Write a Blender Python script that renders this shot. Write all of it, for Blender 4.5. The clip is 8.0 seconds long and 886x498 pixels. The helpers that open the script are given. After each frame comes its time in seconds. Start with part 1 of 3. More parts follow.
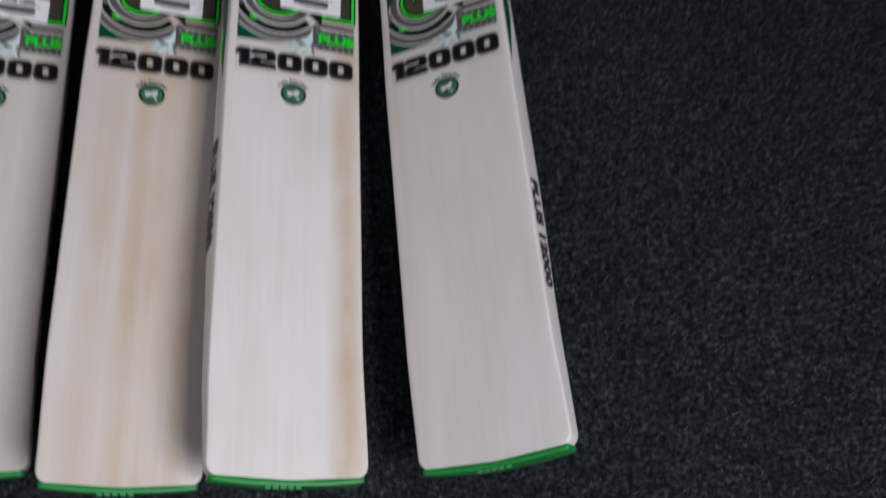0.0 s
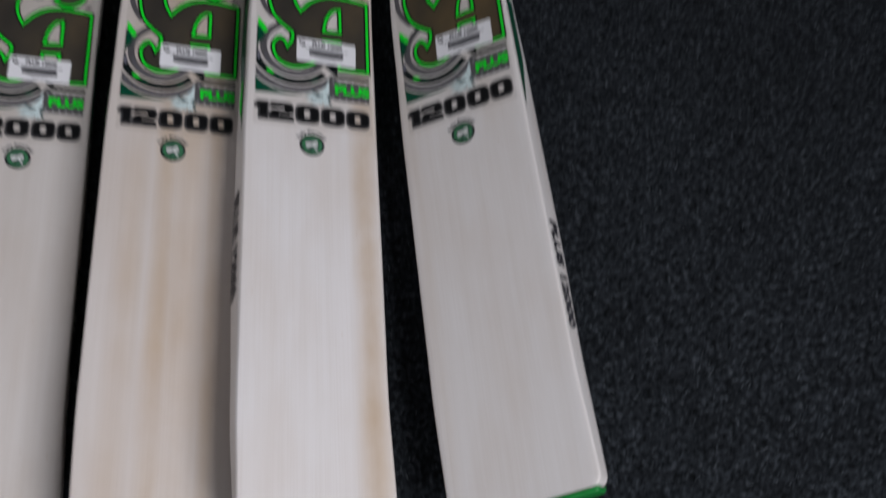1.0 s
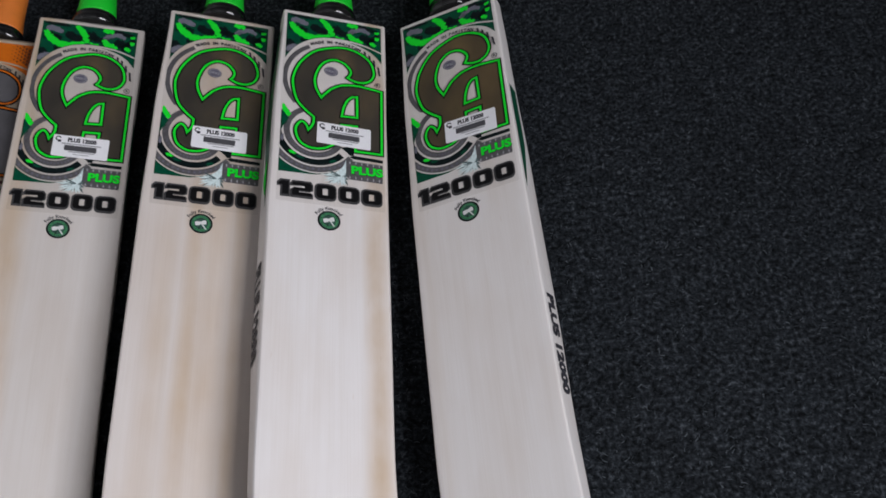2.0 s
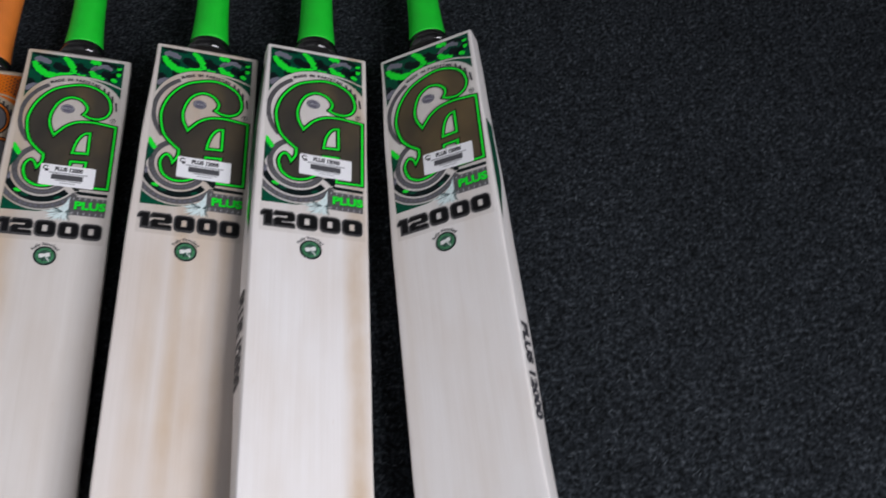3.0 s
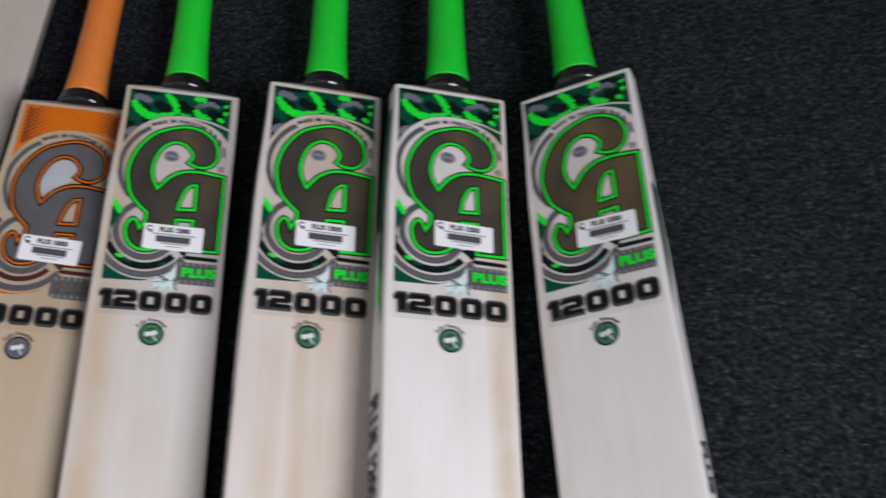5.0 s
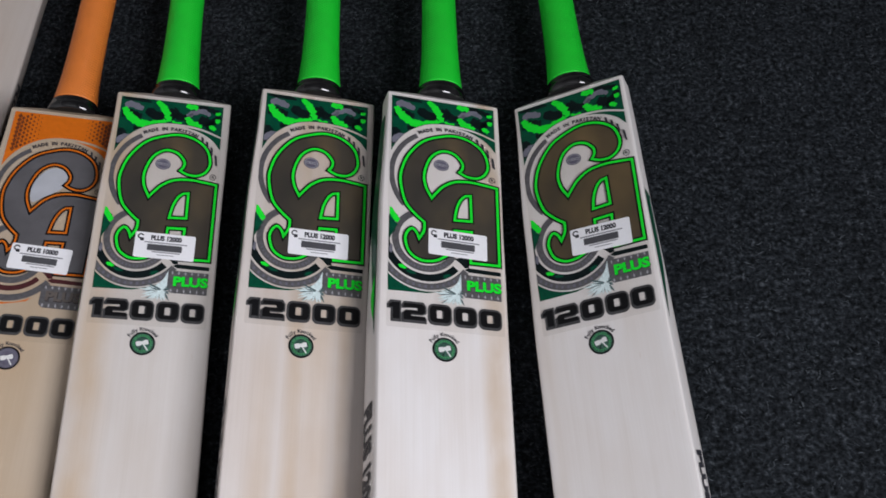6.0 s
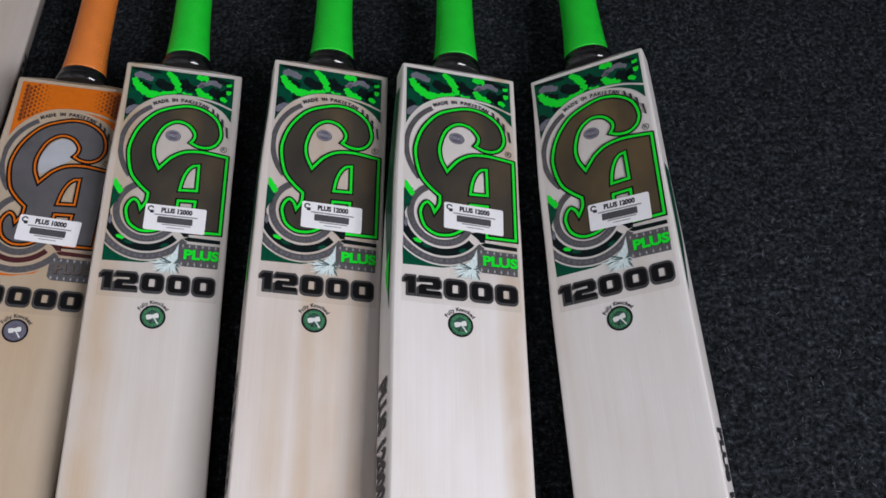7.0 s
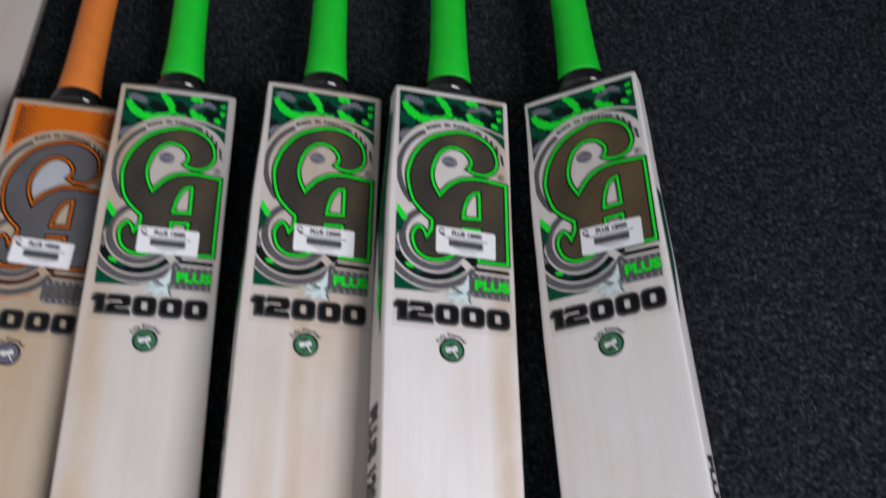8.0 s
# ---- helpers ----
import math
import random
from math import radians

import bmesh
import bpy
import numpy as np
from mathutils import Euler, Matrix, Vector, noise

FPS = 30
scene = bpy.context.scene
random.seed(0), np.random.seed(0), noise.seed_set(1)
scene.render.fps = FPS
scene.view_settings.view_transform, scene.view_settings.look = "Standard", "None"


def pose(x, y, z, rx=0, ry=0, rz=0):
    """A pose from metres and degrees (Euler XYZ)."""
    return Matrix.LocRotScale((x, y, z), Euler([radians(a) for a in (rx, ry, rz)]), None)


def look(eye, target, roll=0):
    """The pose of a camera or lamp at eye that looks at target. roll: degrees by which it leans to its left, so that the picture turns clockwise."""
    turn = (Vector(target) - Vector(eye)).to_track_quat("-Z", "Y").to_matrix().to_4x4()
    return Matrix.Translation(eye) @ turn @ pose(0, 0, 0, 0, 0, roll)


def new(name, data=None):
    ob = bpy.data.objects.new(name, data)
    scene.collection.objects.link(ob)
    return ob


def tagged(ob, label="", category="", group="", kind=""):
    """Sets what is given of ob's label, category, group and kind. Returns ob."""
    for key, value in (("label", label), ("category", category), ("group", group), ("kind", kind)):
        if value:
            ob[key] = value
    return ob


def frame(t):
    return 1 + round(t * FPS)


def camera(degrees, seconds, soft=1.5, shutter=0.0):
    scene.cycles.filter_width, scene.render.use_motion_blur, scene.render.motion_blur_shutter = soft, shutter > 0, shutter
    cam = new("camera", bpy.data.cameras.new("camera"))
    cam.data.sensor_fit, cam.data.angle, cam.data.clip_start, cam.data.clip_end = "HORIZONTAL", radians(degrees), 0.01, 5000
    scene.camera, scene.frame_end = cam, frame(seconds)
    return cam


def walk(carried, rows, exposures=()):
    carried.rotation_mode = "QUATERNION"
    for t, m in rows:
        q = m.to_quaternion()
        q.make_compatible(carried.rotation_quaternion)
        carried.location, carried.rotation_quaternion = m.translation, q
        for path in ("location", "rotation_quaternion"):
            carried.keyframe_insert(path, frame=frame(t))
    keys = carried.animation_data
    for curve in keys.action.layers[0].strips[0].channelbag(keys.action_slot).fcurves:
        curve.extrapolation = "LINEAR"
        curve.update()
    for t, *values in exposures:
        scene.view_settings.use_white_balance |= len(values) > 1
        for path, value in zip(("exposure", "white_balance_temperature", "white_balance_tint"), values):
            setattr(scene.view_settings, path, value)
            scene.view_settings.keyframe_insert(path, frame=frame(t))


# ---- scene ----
cam = camera(49.0, 8.0, soft=1.6, shutter=1.0)
ROWS = [
    (0.0, -0.0019, -0.0894, 0.7000, 24.23, 1.85, -4.26),
    (0.1, -0.0031, -0.0823, 0.6947, 23.19, 1.65, -3.96),
    (0.2, -0.0075, -0.0777, 0.6881, 22.37, 0.91, -3.88),
    (0.5, -0.0031, -0.0708, 0.6790, 21.69, 2.13, -4.41),
    (0.8, -0.0054, -0.0801, 0.6912, 24.24, 3.17, -5.08),
    (0.9, -0.0054, -0.0845, 0.6971, 25.35, 3.33, -5.41),
    (1.0, -0.0050, -0.0877, 0.7060, 26.50, 3.56, -5.60),
    (1.1, -0.0021, -0.0861, 0.7170, 27.02, 3.55, -5.51),
    (1.2, 0.0015, -0.0880, 0.7245, 28.64, 3.18, -5.30),
    (1.5, 0.0057, -0.0826, 0.7477, 28.44, 3.71, -4.82),
    (1.7, 0.0010, -0.0951, 0.7528, 29.40, 3.72, -4.51),
    (2.8, 0.0012, -0.1244, 0.7860, 31.35, 3.54, -4.78),
    (3.0, 0.0018, -0.1215, 0.7879, 31.71, 2.49, -4.95),
    (3.2, -0.0031, -0.1034, 0.7892, 31.12, 2.14, -4.64),
    (3.5, -0.0025, -0.0705, 0.7831, 31.36, 3.34, -5.40),
    (4.0, -0.0049, -0.0210, 0.7766, 30.06, 1.80, -4.27),
    (4.4, -0.0171, 0.0152, 0.7688, 28.88, 3.54, -3.76),
    (4.5, -0.0223, 0.0258, 0.7686, 28.30, 4.26, -4.01),
    (4.9, -0.0515, 0.0493, 0.7586, 27.71, 5.21, -2.89),
    (5.0, -0.0594, 0.0534, 0.7574, 27.53, 5.34, -2.29),
    (5.2, -0.0630, 0.0659, 0.7568, 27.06, 6.10, -2.67),
    (6.3, -0.0619, 0.0490, 0.7527, 27.98, 4.54, -2.32),
    (6.5, -0.0728, 0.0440, 0.7496, 27.99, 4.53, -2.06),
    (7.0, -0.0759, 0.0561, 0.7407, 26.99, 4.69, -2.29),
    (7.5, -0.0714, 0.0558, 0.7406, 27.30, 4.47, -2.51),
    (7.9, -0.0678, 0.0660, 0.7442, 27.06, 4.47, -2.04),
    (8.0, -0.0661, 0.0696, 0.7472, 27.26, 4.79, -2.09),
]
walk(cam, [(t, pose(x, y, z, rx, ry, rz)) for t, x, y, z, rx, ry, rz in ROWS], exposures=[(0.0, -0.45), (0.5, -0.60), (0.9, -0.58), (1.6, -0.42), (3.0, -0.10), (4.0, 0.12), (4.6, 0.04), (5.2, -0.02), (8.0, -0.06)])

# ---- light: daylight through an assumed, unseen window to the east; sky outside ----
world = bpy.data.worlds.new("sky")
scene.world = world
world.use_nodes = True
wn = world.node_tree.nodes
sky = wn.new("ShaderNodeTexSky")
sky.sky_type = "NISHITA"
sky.sun_disc = False
sky.sun_elevation, sky.sun_rotation = radians(35), radians(200)
world.node_tree.links.new(sky.outputs[0], wn["Background"].inputs[0])
wn["Background"].inputs[1].default_value = 0.1

ROOM_W, ROOM_E, ROOM_S, ROOM_N, ROOM_H = -1.9, 0.95, -3.3, 3.0, 2.6
WIN_S, WIN_N, WIN_B, WIN_T = -1.7, -0.35, 0.85, 1.95


def area_lamp(name, place, target, sx, sy, watts, colour):
    data = bpy.data.lights.new(name, "AREA")
    data.shape, data.size, data.size_y, data.energy, data.color = "RECTANGLE", sx, sy, watts, colour
    ob = new(name, data)
    ob.matrix_world = look(place, target)
    return ob


# lamp added in the assumed window opening, for soft light from the east
area_lamp("window_daylight", (ROOM_E + 0.05, (WIN_S + WIN_N) / 2, (WIN_B + WIN_T) / 2), (-1.0, (WIN_S + WIN_N) / 2, (WIN_B + WIN_T) / 2 - 0.6),
          WIN_N - WIN_S, WIN_T - WIN_B, 87, (0.95, 0.945, 1.0))


# ---- materials ----
def material(name, colour, rough=0.5, metal=0.0, coat=0.0):
    m = bpy.data.materials.new(name)
    m.use_nodes = True
    p = m.node_tree.nodes["Principled BSDF"]
    p.inputs["Base Color"].default_value = (*colour, 1)
    p.inputs["Roughness"].default_value = rough
    p.inputs["Metallic"].default_value = metal
    p.inputs["Coat Weight"].default_value = coat
    return m


def node(m, kind, **values):
    n = m.node_tree.nodes.new(kind)
    for key, value in values.items():
        n.inputs[key.replace("_", " ")].default_value = value
    return n


def link(m, a, b):
    m.node_tree.links.new(a, b)


def coords(m, scale=(1, 1, 1), shift=(0, 0, 0)):
    c = m.node_tree.nodes.new("ShaderNodeTexCoord")
    s = m.node_tree.nodes.new("ShaderNodeMapping")
    s.inputs["Scale"].default_value, s.inputs["Location"].default_value = scale, shift
    link(m, c.outputs["Object"], s.inputs["Vector"])
    return s.outputs["Vector"]


def ramp(m, factor, stops):
    r = m.node_tree.nodes.new("ShaderNodeValToRGB")
    e = r.color_ramp.elements
    while len(e) < len(stops):
        e.new(0.5)
    for k, (at, c) in zip(e, stops):
        k.position, k.color = at, (*c, 1)
    link(m, factor, r.inputs["Fac"])
    return r.outputs["Color"]


def mixed(m, factor, a, b, blend="MIX"):
    n = m.node_tree.nodes.new("ShaderNodeMix")
    n.data_type, n.blend_type = "RGBA", blend
    for value, k in ((factor, 0), (a, 6), (b, 7)):
        if isinstance(value, (int, float)):
            n.inputs[k].default_value = value
        elif isinstance(value, tuple):
            n.inputs[k].default_value = (*value, 1)
        else:
            link(m, value, n.inputs[k])
    return n.outputs[2]


def base(m):
    return m.node_tree.nodes["Principled BSDF"].inputs["Base Color"]


def bump(m, height, strength, distance):
    b = node(m, "ShaderNodeBump", Strength=strength, Distance=distance)
    link(m, height, b.inputs["Height"])
    link(m, b.outputs["Normal"], m.node_tree.nodes["Principled BSDF"].inputs["Normal"])


def noise_of(m, vector, scale, detail=3.0, rough=0.55):
    n = node(m, "ShaderNodeTexNoise", Scale=scale, Detail=detail, Roughness=rough)
    link(m, vector, n.inputs["Vector"])
    return n.outputs["Fac"]


def willow(name, pale, tan, bands, seed):
    """Bleached willow: fine straight grain along the blade, with soft tan heartwood bands at x (m) of half width w."""
    m = material(name, pale, 0.42)
    c = m.node_tree.nodes.new("ShaderNodeTexCoord")
    split = m.node_tree.nodes.new("ShaderNodeSeparateXYZ")
    link(m, c.outputs["Object"], split.inputs[0])
    wander = noise_of(m, coords(m, (14, 3.2, 14), (seed, seed * 0.7, 0)), 1.0, 2.0)
    shade = None
    for x, w, strength in bands:
        a = m.node_tree.nodes.new("ShaderNodeMath")
        a.operation = "MULTIPLY_ADD"
        link(m, wander, a.inputs[0])
        a.inputs[1].default_value = 0.016
        link(m, split.outputs["X"], a.inputs[2])
        s = m.node_tree.nodes.new("ShaderNodeMath")
        s.operation = "SUBTRACT"
        link(m, a.outputs[0], s.inputs[0])
        s.inputs[1].default_value = x + 0.008
        ab = m.node_tree.nodes.new("ShaderNodeMath")
        ab.operation = "ABSOLUTE"
        link(m, s.outputs[0], ab.inputs[0])
        r = m.node_tree.nodes.new("ShaderNodeMapRange")
        r.interpolation_type = "SMOOTHSTEP"
        link(m, ab.outputs[0], r.inputs["Value"])
        r.inputs["From Min"].default_value, r.inputs["From Max"].default_value = 0.0, w
        r.inputs["To Min"].default_value, r.inputs["To Max"].default_value = strength, 0.0
        if shade is None:
            shade = r.outputs[0]
        else:
            t = m.node_tree.nodes.new("ShaderNodeMath")
            t.operation = "MAXIMUM"
            link(m, shade, t.inputs[0])
            link(m, r.outputs[0], t.inputs[1])
            shade = t.outputs[0]
    streak = noise_of(m, coords(m, (150, 4, 150), (seed, 0, 0)), 1.0, 3.0)
    fine = noise_of(m, coords(m, (900, 9, 900), (seed * 2, 0, 0)), 1.0, 2.0)
    blot = noise_of(m, coords(m, (16, 9, 16), (0, seed, 0)), 1.0, 4.0)
    part_stain = m.node_tree.nodes.new("ShaderNodeMath")
    part_stain.operation = "MULTIPLY"
    link(m, shade, part_stain.inputs[0])
    link(m, ramp(m, blot, [(0.3, (0.25,) * 3), (0.68, (1.0,) * 3)]), part_stain.inputs[1])
    col = mixed(m, part_stain.outputs[0], pale, tan)
    col = mixed(m, 1.0, col, ramp(m, streak, [(0.25, (0.965, 0.958, 0.948)), (0.6, (1, 1, 1))]), "MULTIPLY")
    col = mixed(m, 1.0, col, ramp(m, fine, [(0.3, (0.97, 0.963, 0.955)), (0.62, (1, 1, 1))]), "MULTIPLY")
    speck = noise_of(m, coords(m, (260, 38, 260), (seed, seed * 3, 0)), 1.0, 1.0)
    col = mixed(m, 1.0, col, ramp(m, speck, [(0.77, (1, 1, 1)), (0.86, (0.86, 0.79, 0.72))]), "MULTIPLY")
    cloud = noise_of(m, coords(m, (22, 7, 22), (seed * 1.7, seed, 0)), 1.0, 3.0)
    col = mixed(m, 1.0, col, ramp(m, cloud, [(0.35, (0.95, 0.925, 0.90)), (0.6, (1, 1, 1))]), "MULTIPLY")
    link(m, col, base(m))
    bump(m, fine, 0.12, 0.0004)
    return m


def vary(name, colour, rough, metal=0.0, scale=220.0, amount=0.2, coat=0.0, gloss=None):
    """A print or plastic with a little unevenness of tone and gloss."""
    m = material(name, colour, rough, metal, coat)
    if gloss is not None:
        m.node_tree.nodes["Principled BSDF"].inputs["Specular IOR Level"].default_value = gloss
    n = noise_of(m, coords(m), scale, 4.0)
    link(m, mixed(m, 1.0, colour, ramp(m, n, [(0.3, (1 - amount,) * 3), (0.7, (1, 1, 1))]), "MULTIPLY"), base(m))
    link(m, ramp(m, n, [(0.3, (rough * 0.85,) * 3), (0.7, (min(1, rough * 1.15),) * 3)]), m.node_tree.nodes["Principled BSDF"].inputs["Roughness"])
    return m


def carpet_material():
    m = material("charcoal_needle_felt", (0.02, 0.022, 0.025), 0.95)
    m.node_tree.nodes["Principled BSDF"].inputs["Specular IOR Level"].default_value = 0.12
    v = coords(m)
    fibre = noise_of(m, v, 250, 3.0, 0.6)
    tuft = noise_of(m, v, 105, 3.0, 0.6)
    wide = noise_of(m, v, 9, 3.0)
    col = ramp(m, fibre, [(0.37, (0.007, 0.0085, 0.0105)), (0.48, (0.020, 0.0243, 0.0295)), (0.6, (0.047, 0.055, 0.065)), (0.72, (0.12, 0.137, 0.154))])
    col = mixed(m, 1.0, col, ramp(m, tuft, [(0.36, (0.48,) * 3), (0.5, (0.82,) * 3), (0.66, (1.08,) * 3)]), "MULTIPLY")
    clump = noise_of(m, v, 34, 3.0, 0.65)
    col = mixed(m, 1.0, col, ramp(m, clump, [(0.36, (0.76,) * 3), (0.5, (0.95,) * 3), (0.66, (1.16,) * 3)]), "MULTIPLY")
    col = mixed(m, 1.0, col, ramp(m, wide, [(0.3, (0.66,) * 3), (0.7, (0.82,) * 3)]), "MULTIPLY")
    link(m, col, base(m))
    bump(m, tuft, 0.6, 0.003)
    return m


def brushed_foil(name, low, mid, high):
    """Brown-grey metallic film that goes golden in soft patches."""
    m = material(name, mid, 0.3, 0.5)
    n = noise_of(m, coords(m, (1, 0.6, 1)), 13, 3.0)
    link(m, ramp(m, n, [(0.38, low), (0.52, mid), (0.66, high)]), base(m))
    return m


def fibre_material():
    """Felt fibres, each of its own grey, most of them dark."""
    m = material("felt_fibre", (0.03, 0.03, 0.03), 0.95)
    m.node_tree.nodes["Principled BSDF"].inputs["Specular IOR Level"].default_value = 0.15
    g = m.node_tree.nodes.new("ShaderNodeNewGeometry")
    link(m, ramp(m, g.outputs["Random Per Island"], [(0.0, (0.005, 0.0062, 0.0078)), (0.6, (0.020, 0.0243, 0.0295)), (0.88, (0.044, 0.052, 0.061)), (1.0, (0.11, 0.125, 0.14))]), base(m))
    return m


def film_material():
    """Clear decal film, a little yellowed, that dulls the wood under it."""
    m = material("clear_decal_film", (0.42, 0.36, 0.28), 0.38)
    n = noise_of(m, coords(m), 30, 2.0)
    link(m, ramp(m, n, [(0.3, (0.07,) * 3), (0.7, (0.13,) * 3)]), m.node_tree.nodes["Principled BSDF"].inputs["Alpha"])
    return m


def grip_material(name, colour):
    """Moulded rubber with fine slanting ribs round the handle."""
    m = material(name, colour, 0.5)
    w = m.node_tree.nodes.new("ShaderNodeTexWave")
    w.wave_type, w.bands_direction = "BANDS", "DIAGONAL"
    w.inputs["Scale"].default_value = 150
    w.inputs["Distortion"].default_value = 0.6
    link(m, coords(m, (1.1, 1.5, 1.1)), w.inputs["Vector"])
    w2 = m.node_tree.nodes.new("ShaderNodeTexWave")
    w2.wave_type, w2.bands_direction = "BANDS", "DIAGONAL"
    w2.inputs["Scale"].default_value, w2.inputs["Distortion"].default_value = 150, 0.6
    link(m, coords(m, (-1.1, 1.5, 1.1)), w2.inputs["Vector"])
    bump(m, mixed(m, 1.0, w.outputs["Color"], w2.outputs["Color"], "MULTIPLY"), 0.5, 0.0009)
    n = noise_of(m, coords(m), 60, 3.0)
    link(m, mixed(m, 1.0, colour, ramp(m, n, [(0.3, (0.88,) * 3), (0.7, (1, 1, 1))]), "MULTIPLY"), base(m))
    return m


LIME = (0.010, 0.78, 0.035)
M = {
    "carpet": carpet_material(),
    "fibre": fibre_material(),
    "wall": vary("painted_plaster", (0.56, 0.555, 0.555), 0.8, scale=14, amount=0.06),
    "frame": vary("white_window_frame", (0.75, 0.75, 0.74), 0.4, scale=40, amount=0.05),
    "lime": vary("lime_print", LIME, 0.45, amount=0.08, gloss=0.15),
    "green": vary("dark_green_print", (0.001, 0.075, 0.038), 0.35, amount=0.3, gloss=0.2),
    "black": vary("black_print", (0.007, 0.007, 0.008), 0.4, amount=0.3, gloss=0.2),
    "navy": vary("black_green_print", (0.004, 0.010, 0.011), 0.4, amount=0.3, gloss=0.2),
    "grey_light": vary("light_grey_print", (0.42, 0.42, 0.45), 0.4, amount=0.2),
    "grey": vary("grey_print", (0.17, 0.17, 0.215), 0.4, amount=0.2),
    "band": vary("dark_grey_foil", (0.16, 0.155, 0.165), 0.32, 0.35, scale=300, amount=0.35),
    "foil": brushed_foil("brown_grey_foil", (0.070, 0.064, 0.057), (0.105, 0.090, 0.070), (0.20, 0.148, 0.085)),
    "foil_warm": brushed_foil("golden_brown_foil", (0.095, 0.078, 0.055), (0.16, 0.118, 0.066), (0.25, 0.175, 0.085)),
    "foil_grey": vary("cool_grey_foil", (0.21, 0.205, 0.22), 0.36, 0.5, scale=26, amount=0.3),
    # silvery foil whose glint is put into two base colours, bright and dim
    "silver_glint": vary("holographic_foil", (0.82, 0.97, 0.98), 0.25, 0.1, scale=480, amount=0.22),
    "foil_dim_glint": vary("grey_foil_dim_glint", (0.20, 0.30, 0.31), 0.25, 0.4, scale=480, amount=0.4),
    "film": film_material(),
    "paper": vary("white_paper_sticker", (0.87, 0.87, 0.90), 0.55, amount=0.05),
    "ink": vary("sticker_ink", (0.03, 0.03, 0.04), 0.6, amount=0.2),
    "ink_bar": vary("faded_sticker_ink", (0.075, 0.075, 0.085), 0.6, amount=0.2),
    "ink_soft": vary("grey_sticker_ink", (0.30, 0.30, 0.33), 0.6, amount=0.2),
    "violet": vary("violet_grey_seal", (0.13, 0.12, 0.17), 0.4, amount=0.3),
    "digit_edge": vary("grey_digit_edge", (0.075, 0.075, 0.078), 0.35, 0.2, amount=0.3),
    "orange": vary("orange_print", (0.66, 0.15, 0.008), 0.4, amount=0.12, gloss=0.25),
    "rust": vary("rust_print", (0.22, 0.05, 0.012), 0.4, scale=420, amount=0.5),
    "maroon": vary("maroon_print", (0.07, 0.015, 0.018), 0.35, amount=0.2),
    "red": vary("red_print", (0.35, 0.015, 0.012), 0.35, amount=0.2),
    "dull": vary("dull_brown_print", (0.13, 0.11, 0.10), 0.4, amount=0.2),
    "teal": vary("grey_green_badge", (0.07, 0.17, 0.13), 0.3, 0.2, scale=420, amount=0.8),
    "pearl": vary("pearl_grey_foil", (0.56, 0.58, 0.63), 0.4, 0.2, scale=60, amount=0.12),
    "white": vary("white_print", (0.75, 0.76, 0.75), 0.4, amount=0.05),
    "rubber": vary("black_rubber", (0.006, 0.006, 0.007), 0.13, amount=0.3, coat=0.4),
    "toe": vary("green_rubber_toe", (0.010, 0.26, 0.045), 0.4, amount=0.2),
    "toe_mark": vary("pale_green_moulding", (0.06, 0.36, 0.12), 0.4, amount=0.2),
    "grip_green": grip_material("lime_rubber_grip", (0.006, 0.66, 0.030)),
    "grip_red": grip_material("red_rubber_grip", (0.5, 0.02, 0.015)),
    "grip_orange": grip_material("orange_rubber_grip", (0.80, 0.22, 0.035)),
}


# ---- mesh helpers ----
def mesh_of(name, bm, mat, smooth=False):
    data = bpy.data.meshes.new(name)
    bm.normal_update()
    bm.to_mesh(data)
    bm.free()
    data.materials.append(mat)
    if smooth:
        for p in data.polygons:
            p.use_smooth = True
    return data


def part(name, bm, mat, parent, label="", smooth=False):
    ob = new(name, mesh_of(name, bm, mat, smooth))
    ob.parent = parent
    if label:
        tagged(ob, label)
    return ob


def box(bm, lo, hi):
    v = [bm.verts.new((x, y, z)) for x in (lo[0], hi[0]) for y in (lo[1], hi[1]) for z in (lo[2], hi[2])]
    for f in ((0, 1, 3, 2), (4, 6, 7, 5), (0, 4, 5, 1), (2, 3, 7, 6), (0, 2, 6, 4), (1, 5, 7, 3)):
        bm.faces.new([v[k] for k in f])


def structure(name, boxes, mat, label):
    bm = bmesh.new()
    for lo, hi in boxes:
        box(bm, lo, hi)
    return tagged(new(name, mesh_of(name, bm, mat)), label, name.split("_")[0], kind="structure")


MM = 0.001


def curve_through(points, closed=False, steps=6):
    """A smooth line (Catmull-Rom) through points."""
    n, out = len(points), []
    for i in range(n if closed else n - 1):
        p = [Vector(points[(i + k) % n] if closed else points[min(max(i + k, 0), n - 1)]) for k in (-1, 0, 1, 2)]
        for s in range(steps):
            t = s / steps
            out.append(0.5 * (2 * p[1] + (p[2] - p[0]) * t + (2 * p[0] - 5 * p[1] + 4 * p[2] - p[3]) * t * t + (3 * p[1] - p[0] - 3 * p[2] + p[3]) * t ** 3))
    if not closed:
        out.append(Vector(points[-1]))
    return out


def outline(*runs):
    """A closed line of smooth runs that meet in corners."""
    pts = []
    for r in runs:
        pts += curve_through(r)[:-1] if len(r) > 2 else [Vector(r[0])]
    return pts


def fill(bm, loops, z):
    """A flat sheet inside the first closed line, with the others cut out; mm."""
    edges = []
    for loop in loops:
        vs = [bm.verts.new((p[0] * MM, p[1] * MM, z)) for p in loop]
        edges += [bm.edges.new((vs[i], vs[(i + 1) % len(vs)])) for i in range(len(vs))]
    bmesh.ops.triangle_fill(bm, use_beauty=True, edges=edges, normal=(0, 0, 1))


